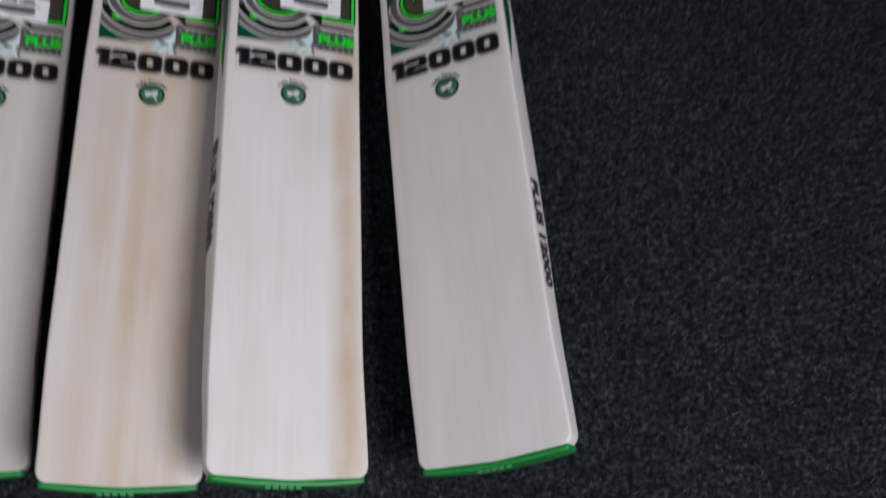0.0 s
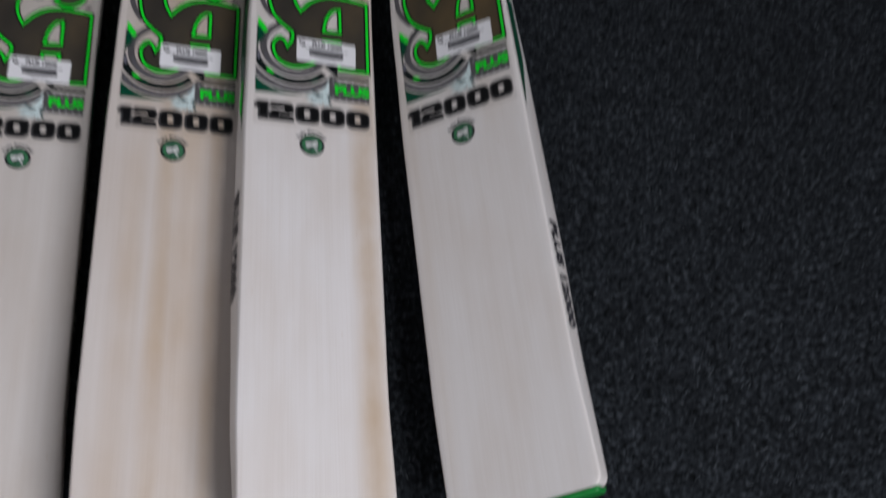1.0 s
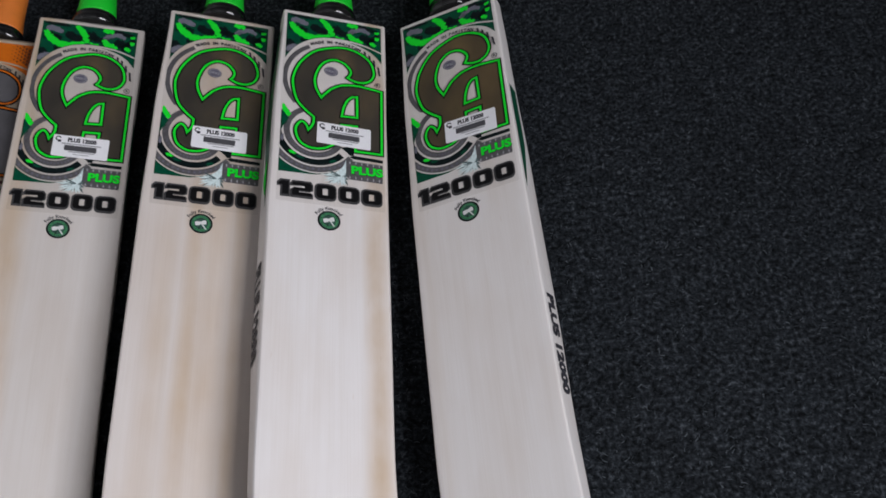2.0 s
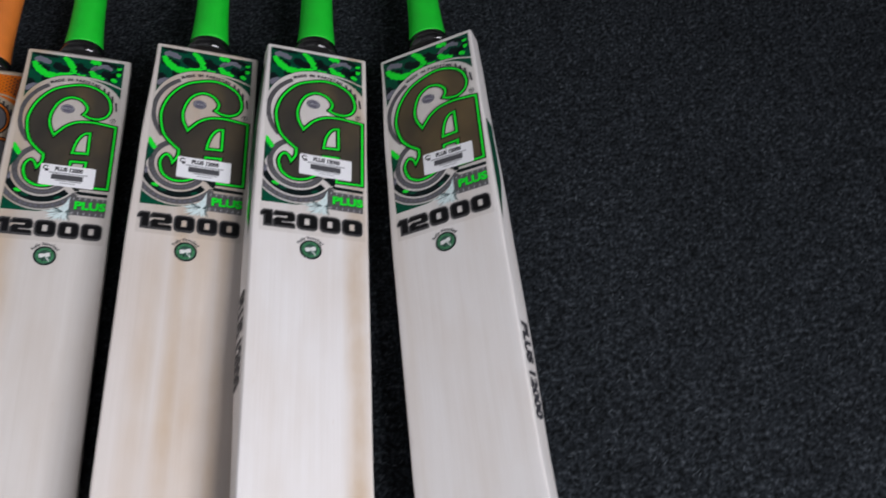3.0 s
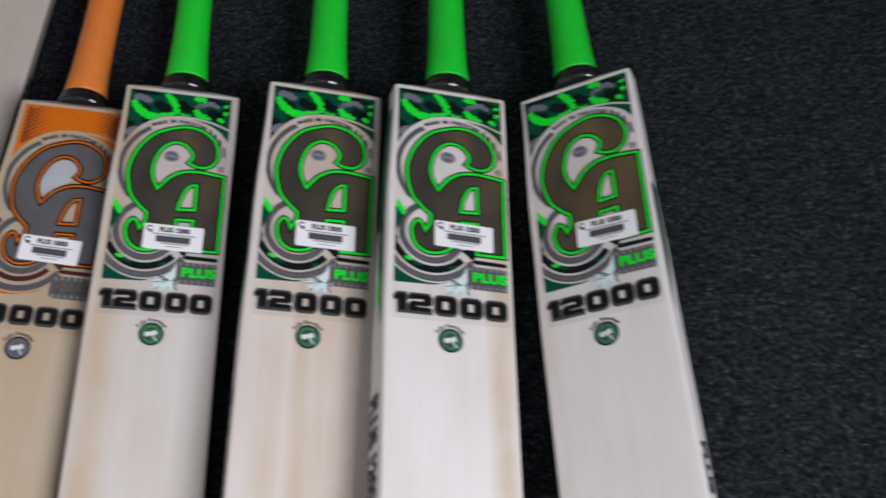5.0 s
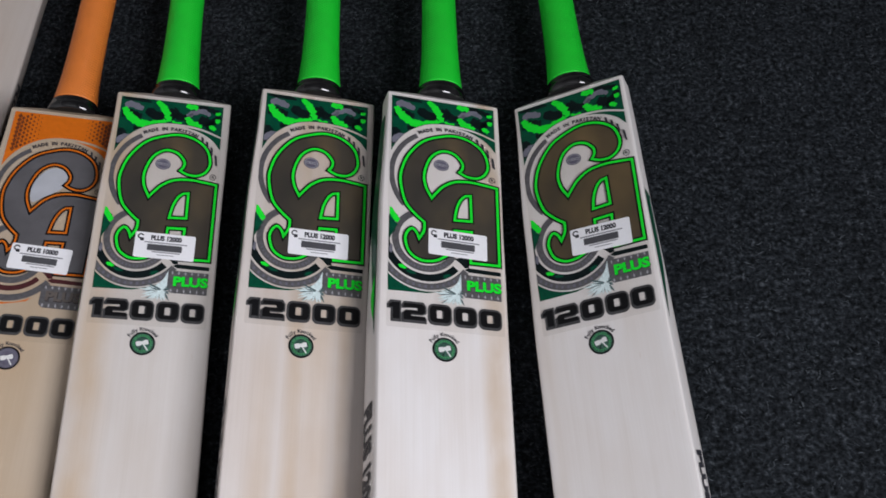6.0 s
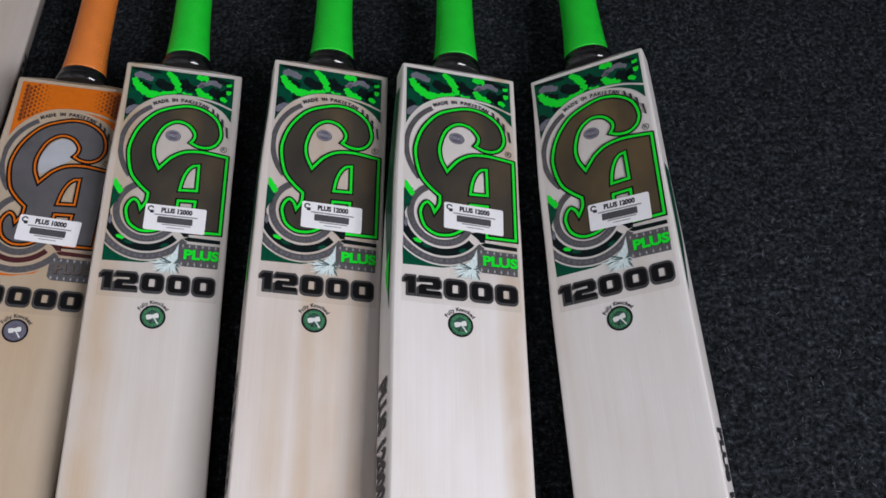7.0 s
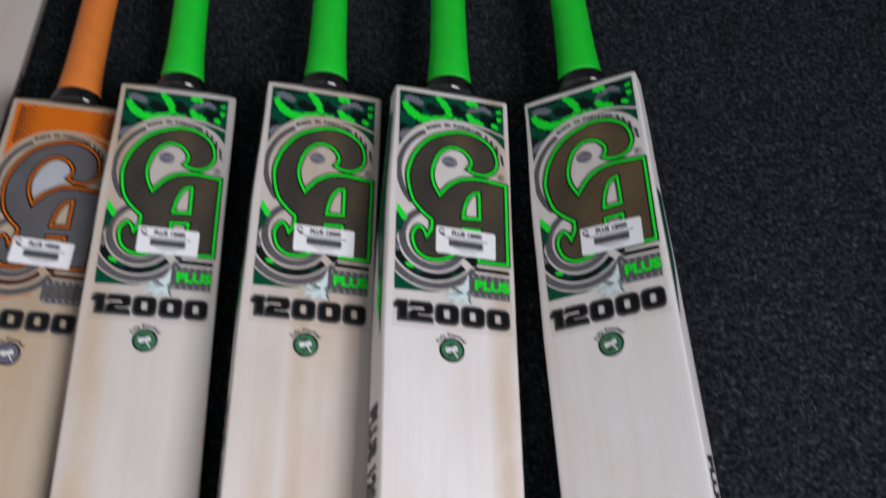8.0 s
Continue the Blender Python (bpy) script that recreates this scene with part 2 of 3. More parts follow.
def stroke(bm, pts, width, z, closed=True):
    """A flat line of even width along pts; mm."""
    n = len(pts)
    rows = []
    for i, p in enumerate(pts):
        a = pts[i - 1] if closed or i else p
        b = pts[(i + 1) % n] if closed or i < n - 1 else p
        d0, d1 = (Vector(p) - Vector(a)), (Vector(b) - Vector(p))
        d0 = d0.normalized() if d0.length > 1e-9 else d1.normalized()
        d1 = d1.normalized() if d1.length > 1e-9 else d0
        n0, n1 = Vector((-d0.y, d0.x)), Vector((-d1.y, d1.x))
        m = (n0 + n1)
        m = m.normalized() if m.length > 1e-6 else n0
        k = width / 2 / max(0.45, m.dot(n0))
        rows.append([bm.verts.new(((p[0] + s * k * m.x) * MM, (p[1] + s * k * m.y) * MM, z)) for s in (-1, 1)])
    for i in range(n if closed else n - 1):
        a, b = rows[i], rows[(i + 1) % n]
        bm.faces.new((a[0], b[0], b[1], a[1]))


def arc(cx, cy, r, a0, a1, n=40):
    return [Vector((cx + r * math.cos(radians(a0 + (a1 - a0) * i / n)), cy + r * math.sin(radians(a0 + (a1 - a0) * i / n)))) for i in range(n + 1)]


def ring(bm, cx, cy, r0, r1, a0, a1, z, n=48):
    a, b = arc(cx, cy, r0, a0, a1, n), arc(cx, cy, r1, a0, a1, n)
    va = [bm.verts.new((p.x * MM, p.y * MM, z)) for p in a]
    vb = [bm.verts.new((p.x * MM, p.y * MM, z)) for p in b]
    for i in range(n):
        bm.faces.new((va[i], vb[i], vb[i + 1], va[i + 1]))


def clip(bm, x=None, y=None, keep=1):
    """Cuts away what lies beyond x or y (mm); keep=1 keeps the larger side."""
    co, no = ((x * MM, 0, 0), (keep, 0, 0)) if x is not None else ((0, y * MM, 0), (0, keep, 0))
    bmesh.ops.bisect_plane(bm, geom=bm.verts[:] + bm.edges[:] + bm.faces[:], plane_co=co, plane_no=no, clear_inner=True)


def round_rect(x0, y0, x1, y1, r, slant=0.0, n=4):
    pts = []
    for cx, cy, a in ((x1 - r, y0 + r, -90), (x1 - r, y1 - r, 0), (x0 + r, y1 - r, 90), (x0 + r, y0 + r, 180)):
        pts += arc(cx, cy, r, a, a + 90, n)
    return [Vector((p.x + slant * (p.y - y0), p.y)) for p in pts]


def patch(cx, cy, rx, ry, turn, jag, seed, n=26):
    """A ragged camouflage patch."""
    out = []
    for i in range(n):
        a = 2 * math.pi * i / n
        k = 1 + jag * noise.noise((2.2 * math.cos(a) + seed * 3.1, 2.2 * math.sin(a), seed)) + jag * 0.5 * noise.noise((7 * math.cos(a), 7 * math.sin(a) + seed, 2.0))
        x, y = rx * k * math.cos(a), ry * k * math.sin(a)
        c, s = math.cos(radians(turn)), math.sin(radians(turn))
        out.append(Vector((cx + x * c - y * s, cy + x * s + y * c)))
    return out


def write(body, size, bold=0.0, width=1.0):
    """A flat mesh of writing in the built-in font, centred, size in mm."""
    c = bpy.data.curves.new("writing", "FONT")
    c.body, c.size, c.offset, c.align_x, c.align_y, c.resolution_u = body, 1.0, bold, "CENTER", "CENTER", 3
    o = bpy.data.objects.new("writing", c)
    scene.collection.objects.link(o)
    bpy.context.view_layer.update()
    data = bpy.data.meshes.new_from_object(o.evaluated_get(bpy.context.evaluated_depsgraph_get()))
    bpy.data.objects.remove(o)
    bm = bmesh.new()
    bm.from_mesh(data)
    bpy.data.meshes.remove(data)
    bmesh.ops.transform(bm, matrix=Matrix.Diagonal((size * width * MM, size * MM, 1, 1)), verts=bm.verts)
    return bm


def put(bm, m):
    bmesh.ops.transform(bm, matrix=m, verts=bm.verts)
    return bm


def join(target, bm):
    data = bpy.data.meshes.new("join")
    bm.to_mesh(data)
    bm.free()
    target.from_mesh(data)
    bpy.data.meshes.remove(data)


def write_round(text, cx, cy, r, middle, step, size, z, bold=0.0):
    """Writing along a circle, letter by letter, clockwise about the angle middle."""
    out = bmesh.new()
    widths = [{"I": 0.55, "M": 1.25, "l": 0.5, "k": 0.95, "K": 1.05, " ": 0.7}.get(ch, 1.0) for ch in text]
    total, run = sum(widths), 0.0
    for ch, w in zip(text, widths):
        a = middle - (run + w / 2 - total / 2) * step
        run += w
        if ch != " ":
            x, y = cx + r * math.cos(radians(a)), cy + r * math.sin(radians(a))
            join(out, put(write(ch, size, bold), pose(x * MM, y * MM, z, 0, 0, a - 90)))
    return out


# ---- the room ----
T = 0.15
structure("floor", [((ROOM_W - T, ROOM_S - T, -0.1), (ROOM_E + T, ROOM_N + T, 0.0))], M["carpet"], "charcoal grey needle-felt carpet with pale flecks")
# ceiling and walls are unseen, added to close the room and bounce light
structure("ceiling", [((ROOM_W - T, ROOM_S - T, ROOM_H), (ROOM_E + T, ROOM_N + T, ROOM_H + T))], M["wall"], "plain light grey painted ceiling, added out of view over the room")
structure("wall_west", [((ROOM_W - T, ROOM_S, 0), (ROOM_W, ROOM_N, ROOM_H))], M["wall"], "plain light grey painted wall, added out of view")
structure("wall_north", [((ROOM_W - T, ROOM_N, 0), (ROOM_E + T, ROOM_N + T, ROOM_H))], M["wall"], "plain light grey painted wall, added out of view")
structure("wall_south", [((ROOM_W - T, ROOM_S - T, 0), (ROOM_E + T, ROOM_S, ROOM_H))], M["wall"], "plain light grey painted wall, added out of view")
# opening and frame of the assumed window, both out of view
structure("wall_east", [((ROOM_E, ROOM_S, 0), (ROOM_E + T, ROOM_N, WIN_B)), ((ROOM_E, ROOM_S, WIN_T), (ROOM_E + T, ROOM_N, ROOM_H)),
                        ((ROOM_E, ROOM_S, WIN_B), (ROOM_E + T, WIN_S, WIN_T)), ((ROOM_E, WIN_N, WIN_B), (ROOM_E + T, ROOM_N, WIN_T))],
          M["wall"], "light grey painted wall with a wide window opening, added out of view")
structure("window_1", [((ROOM_E + 0.08, WIN_S, WIN_B), (ROOM_E + 0.13, WIN_N, WIN_B + 0.05)), ((ROOM_E + 0.08, WIN_S, WIN_T - 0.05), (ROOM_E + 0.13, WIN_N, WIN_T)),
                       ((ROOM_E + 0.08, WIN_S, WIN_B + 0.05), (ROOM_E + 0.13, WIN_S + 0.05, WIN_T - 0.05)),
                       ((ROOM_E + 0.08, WIN_N - 0.05, WIN_B + 0.05), (ROOM_E + 0.13, WIN_N, WIN_T - 0.05))],
          M["frame"], "white frame of a wide assumed window, added out of view")


def felt():
    """Loose pale fibres on the carpet, thickest where the bats lie."""
    rng = random.Random(5)
    verts, faces = [], []
    for i in range(130000):
        x, y = rng.uniform(-0.75, 0.85), rng.uniform(-0.22, 1.05)
        a, l, w = rng.uniform(0, math.tau), rng.uniform(0.0010, 0.0036), rng.uniform(0.00014, 0.00040)
        b, h = a + rng.uniform(-1.4, 1.4), rng.uniform(0.0003, 0.0014)
        k = len(verts)
        mx, my = x + l * math.cos(a), y + l * math.sin(a)
        ex, ey = mx + l * 0.8 * math.cos(b), my + l * 0.8 * math.sin(b)
        nx, ny = -math.sin(a) * w, math.cos(a) * w
        verts += [(x - nx, y - ny, 0.0002), (x + nx, y + ny, 0.0002), (mx - nx, my - ny, h), (mx + nx, my + ny, h), (ex, ey, 0.0002)]
        faces += [(k, k + 2, k + 3, k + 1), (k + 2, k + 4, k + 3)]
    data = bpy.data.meshes.new("carpet_fibres")
    data.from_pydata(verts, [], faces)
    data.materials.append(M["fibre"])
    tagged(new("carpet_fibres", data), "short pale grey fibres on the charcoal felt carpet", "fibres", kind="stuff")


felt()


# ---- the bats: x across, y towards the handle, z out of the face; the badge lies at y = 0 ----
TOE, SHOULDER = -0.2925, 0.2367


def lerp_table(t, table):
    for (a, u), (b, v) in zip(table, table[1:]):
        if t <= b:
            k = max(0.0, (t - a) / (b - a))
            k = k * k * (3 - 2 * k)
            return u + (v - u) * k
    return table[-1][1]


def half_width(y, toe):
    return lerp_table(y, [(toe, 0.0538), (-0.15, 0.0530), (0.0, 0.0527), (0.12, 0.0519), (SHOULDER, 0.0503)])


def edge_depth(y, toe):
    return lerp_table(y, [(toe, 0.024), (-0.20, 0.034), (-0.10, 0.040), (0.05, 0.039), (0.18, 0.028), (SHOULDER, 0.024)])


SHAPE = {"swell": 0.0}  # of the bat that is being made: how thick its edges bulge


def swell(y, z, toe):
    """How far the blade's edge stands out beyond the face at the depth -z."""
    full = lerp_table(y, [(toe, 0.0), (-0.22, 0.4), (-0.12, 1.0), (0.08, 1.0), (0.18, 0.5), (SHOULDER, 0.15)])
    return SHAPE["swell"] * full * math.sin(math.pi * 0.92 * min(1.0, max(0.0, -z / edge_depth(y, toe))))


def section(y, spine, toe):
    """One ring of the blade at y: the face, two edges, and the back that rises to its spine."""
    h, e = half_width(y, toe), edge_depth(y, toe)
    s = lerp_table(y, [(toe, 0.030), (-0.21, 0.048), (-0.11, spine), (0.0, spine - 0.001), (0.12, spine - 0.016), (SHOULDER, 0.033)])
    near = min(1.0, (y - toe) / 0.009)
    h -= 0.009 * (1 - math.sqrt(max(0.0, 1 - (1 - near) ** 2)))
    right = [(0.0, 0.0), (0.5 * h, 0.0), (h - 0.0060, 0.0), (h - 0.0030, -0.00005), (h - 0.0014, -0.0004), (h - 0.0005, -0.0012), (h - 0.0002 + swell(y, -0.0024, toe), -0.0024)]
    right += [(h - 0.0003 + swell(y, -d * e, toe), -d * e) for d in (0.18, 0.34, 0.5, 0.66, 0.82)]
    right += [(h - 0.0016 + swell(y, -0.93 * e, toe), -0.93 * e), (h - 0.005, -e - 0.0004)]
    for k in (0.72, 0.45, 0.2, 0.07):
        right.append((h * k, -(e + (s - e) * (1 - k) ** 1.15) - 0.0006))
    full = right + [(0.0, -s)] + [(-x, z) for x, z in reversed(right[1:])]
    return [(x, z) for x, z in full]


def middle(y, toe):
    """The blade's centre line, which runs a little askew of the print."""
    return lerp_table(y, [(toe, 0.0022), (-0.20, -0.0003), (0.0, 0.0), (0.10, 0.0010), (SHOULDER, 0.0042)])


TUCK = 0.12  # how far the toe draws in towards the back


def blade_rows(spine, toe):
    ys = [toe + d for d in (0.0, 0.0006, 0.0018, 0.004, 0.0065, 0.009, 0.02)]
    ys += [toe + 0.02 + (SHOULDER - toe - 0.02) * i / 34 for i in range(1, 35)]
    rows = []
    for y in ys:
        ring_pts = section(y, spine, toe)
        tuck = TUCK * max(0.0, 1 - (y - toe) / 0.06)
        rows.append([(x + middle(y, toe), y - 0.0035 * max(0.0, 1 - (y - toe) / 0.06) * (1 - (x / 0.054) ** 2) + tuck * max(0.0, -0.004 - z), z) for x, z in ring_pts])
    # the shoulders draw in to the neck
    last = section(SHOULDER, spine, toe)
    for dy, k, drop in ((0.0012, 0.985, 0.0012), (0.0024, 0.90, 0.0022), (0.0042, 0.70, 0.0036), (0.0060, 0.50, 0.0052), (0.0080, 0.36, 0.0080), (0.016, 0.30, 0.010)):
        rows.append([(x * k + 0.0042, SHOULDER + dy, min(z, -drop)) for x, z in last])
    return rows


def loft(bm, rows, cap0=True, cap1=True):
    vs = [[bm.verts.new(p) for p in r] for r in rows]
    n = len(vs[0])
    for a, b in zip(vs, vs[1:]):
        for i in range(n):
            bm.faces.new((a[i], a[(i + 1) % n], b[(i + 1) % n], b[i]))
    if cap0:
        bm.faces.new(vs[0])
    if cap1:
        bm.faces.new(list(reversed(vs[-1])))
    bmesh.ops.recalc_face_normals(bm, faces=bm.faces[:])


def spine_that_rests(m, toe):
    """The depth of the spine with which a bat at pose m just touches the floor."""
    lo, hi = 0.036, 0.095
    for _ in range(24):
        mid = (lo + hi) / 2
        low = min((m @ Vector(p)).z for r in blade_rows(mid, toe) for p in r)
        lo, hi = (mid, hi) if low > -0.0004 else (lo, mid)
    return lo


def oval_rows(stations, n=44):
    """Rings of an oval handle: y, half width, half depth, height of the axis."""
    return [[(a * math.cos(math.tau * i / n), y, z + b * math.sin(math.tau * i / n)) for i in range(n)] for y, a, b, z in stations]


def put_rows(rows, dx):
    return [[(x + dx, y, z) for x, y, z in r] for r in rows]


LAYER = 0.00016


def z_at(k):
    return 0.0002 + k * LAYER


def simple(name, loops, k, mat, parent, label=""):
    bm = bmesh.new()
    for loop in loops:
        fill(bm, [loop], z_at(k))
    return part(name, bm, mat, parent, label)


DX = 0.0  # where the print's own middle lies


def shifted(points):
    return [Vector((p[0] + DX, p[1])) for p in points]


def emblem_lines():
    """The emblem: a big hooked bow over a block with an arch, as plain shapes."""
    bow = [(-8, 135.5), (-13.5, 147), (-14.3, 160), (-8.5, 176), (2, 184), (13, 182.5), (20, 175), (20.3, 169), (17.5, 164.5)]
    lobe = [(17.5, 164.5), (24.5, 161.2), (33.5, 161), (41, 166), (44, 175.5), (40, 189), (29, 198), (15, 201.5), (1, 199), (-16, 191), (-29, 175),
            (-35, 158), (-35.2, 145), (-31, 128.6), (-23, 118.5), (-14.5, 111.2)]
    beak = [(-14.5, 111.2), (-15, 103), (-19.2, 95.4)]
    hook = [(-19.2, 95.4), (-21.5, 101), (-25.5, 104.1), (-29.5, 100), (-31, 92.9), (-28, 83), (-22, 77.5), (-14.7, 75.3), (-4, 77), (7, 84)]
    arch = [(51.5, 153.1), (40, 154.8), (27, 156), (13.4, 154.3), (3, 148.5), (-3, 142), (-8, 135.5)]
    whole = outline(bow, lobe, beak, hook, [(7, 84), (11, 88)], [(11, 88), (12, 106.5)], [(12, 106.5), (27, 107)], [(27, 107), (25.5, 78)],
                    [(25.5, 78), (50.9, 78.2)], [(50.9, 78.2), (51.5, 153.1)], arch)
    eye = outline([(12.2, 116.6), (14.2, 128), (18, 137), (22.3, 141.5)], [(22.3, 141.5), (27, 142.3)], [(27, 142.3), (27.3, 117.4)], [(27.3, 117.4), (12.2, 116.6)])
    return shifted(whole), shifted(eye)


WHOLE, EYE_HOLE = emblem_lines()


def digit(ch, x, y0, y1, grow):
    """A broad squared numeral; grow widens it on all sides."""
    g = grow
    if ch == "0":
        return [round_rect(x - g, y0 - g, x + 19 + g, y1 + g, 4.5 + g), round_rect(x + 6.6 + g * 0.6, y0 + 4.6 + g * 0.3, x + 12.0 - g * 0.6, y1 - 4.6 - g * 0.3, 0.9)]
    if ch == "1":
        return [[Vector(p) for p in ((x + 2.2 - g, y0 - g), (x + 9.4 + g, y0 - g), (x + 9.4 + g, y1 + g), (x + 2 - g, y1 + g), (x - 1 - g, y1 - 3), (x - 1 - g, y1 - 6 - g), (x + 2.2 - g, y1 - 6 - g))]]
    mid = (y0 + y1) / 2
    return [[Vector(p) for p in ((x - g, y0 - g), (x + 19.5 + g, y0 - g), (x + 19.5 + g, y0 + 4.4), (x + 7.2, y0 + 4.4), (x + 7.2, y0 + 6.2), (x + 16.5, y0 + 6.2),
                                 (x + 19.5 + g, y0 + 8), (x + 19.5 + g, y1 - 3), (x + 17 + g, y1 + g), (x + 1.5, y1 + g), (x - g, y1 - 2.5), (x - g, y1 - 5 - g),
                                 (x + 12.5, y1 - 4.6), (x + 12.5, mid + 1.4), (x + 2.5, mid + 1.4), (x - g, mid - 1.2))]]


def badge(parent, ringmat, star):
    bm = bmesh.new()
    ring(bm, 0, 0, 0.01, 9.9, 0, 360, z_at(1))
    b = part("badge", bm, M["black"], parent, "round knocked-in badge with a white mallet")
    bm = bmesh.new()
    ring(bm, 0, 0, 0.01, 8.5, 0, 360, z_at(2))
    part("badge_ring", bm, ringmat, b)
    bm = bmesh.new()
    cog = []
    for a in range(0, 360, 15):
        cog += [Vector((r * math.cos(radians(a + d)), r * math.sin(radians(a + d)))) for d, r in ((0, 6.5), (1, 7.9), (6, 7.9), (7, 6.5))]
    fill(bm, [cog, arc(0, 0, 6.1, 0, 352.5, 48)], z_at(3))
    part("badge_cog", bm, star, b)
    bm = bmesh.new()
    fill(bm, [round_rect(-5.0, -1.6, -0.9, 2.4, 0.9)], z_at(4))
    fill(bm, [round_rect(-1.2, -0.9, 1.4, 1.9, 0.4)], z_at(4) + 3e-5)
    fill(bm, [round_rect(1.1, -1.5, 4.7, 2.5, 0.9)], z_at(4) + 6e-5)
    fill(bm, [[Vector(p) for p in ((0.2, -0.9), (1.2, -0.9), (3.4, -6.4), (2.4, -6.9))]], z_at(4) + 9e-5)
    put(bm, pose(0, 0, 0, 0, 0, 14))
    part("mallet", bm, M["white"], b)
    part("badge_writing", write_round("Fully Knocked", 0, 0, 12.4, 93, 10.6, 4.3, z_at(1), 0.03), M["ink"], b)


def price_label(number, dx, dy, turn, parent):
    """The paper sticker across the print."""
    lab = tagged(new("price_sticker"), "white paper price sticker with dark print")
    lab.parent = parent
    bm = bmesh.new()
    loop = round_rect(-24.7, -11.8, 24.7, 11.8, 1.6)
    fill(bm, [loop], 0.0)
    sheet = part("paper", bm, M["paper"], lab)
    part("printed_line", put(write("PLUS " + number, 5.9, 0.06, 0.86), pose(0.6 * MM, 6.9 * MM, 0.00012)), M["ink"], lab)
    bm = bmesh.new()
    for x0, x1, y, w in ((-17, 18, 2.7, 1.1), (-10, 13, -5.9, 1.0), (-6, 8, -8.4, 0.7)):
        fill(bm, [[Vector(p) for p in ((x0, y - w / 2), (x1, y - w / 2), (x1, y + w / 2), (x0, y + w / 2))]], 0.00012)
    part("small_print", bm, M["ink_soft"], lab)
    bm = bmesh.new()
    fill(bm, [[Vector(p) for p in ((-14.2, -4.4), (14.2, -4.4), (14.2, 0.9), (-14.2, 0.9))]], 0.00010)
    for i in range(34):
        x, w = -14 + 28 * i / 34, 0.55 + 0.3 * ((i * 7) % 5) / 4
        fill(bm, [[Vector(p) for p in ((x, -4.8), (x + w, -4.8), (x + w, 1.3), (x, 1.3))]], 0.00012)
    part("bar_code", bm, M["ink_bar"], lab)
    bm = bmesh.new()
    ring(bm, -20.2, 7.6, 1.5, 2.7, 20, 300, 0.00012, 14)
    fill(bm, [round_rect(-20.6, 3.6, -17.6, 6.4, 0.4)], 0.00012)
    part("maker_mark", bm, M["ink"], lab)
    lab.matrix_local = pose((13.6 + dx) * MM, (94 + dy) * MM, z_at(9), 0, 0, turn)
    return lab


PANEL_FOOT = curve_through([(-44, 178.5), (-38, 190), (-28, 201), (-14, 209.5), (1, 213), (18, 213.2), (35, 210.5), (52, 204.5)])
FLASH = outline([(17, 210.8), (35, 208), (52, 202)], [(52, 202), (52, 190)], [(52, 190), (44, 199.5), (32, 206.5), (17, 210.8)])


def arc_height(x):
    for a, b in zip(PANEL_FOOT, PANEL_FOOT[1:]):
        if a.x <= x <= b.x:
            return a.y + (b.y - a.y) * (x - a.x) / (b.x - a.x)
    return PANEL_FOOT[-1].y


def top_panel():
    bm = bmesh.new()
    fill(bm, [PANEL_FOOT + [Vector((52, 237)), Vector((-44, 237))]], z_at(0))
    return bm


def ragged(points, width, seed):
    """A ragged camouflage patch drawn out along points."""
    line = curve_through(points, steps=5)
    left, right = [], []
    n = len(line)
    for i, p in enumerate(line):
        d = (line[min(i + 1, n - 1)] - line[max(i - 1, 0)]).normalized()
        side = Vector((-d.y, d.x))
        w = width * 0.72 * (0.25 + math.sin(math.pi * (0.08 + 0.84 * i / (n - 1))) ** 0.6)
        left.append(p + side * w * (1 + 0.75 * noise.noise((p.x * 0.6, p.y * 0.6, seed))))
        right.append(p - side * w * (1 + 0.75 * noise.noise((p.x * 0.6, p.y * 0.6, seed + 50))))
    return left + right[::-1]


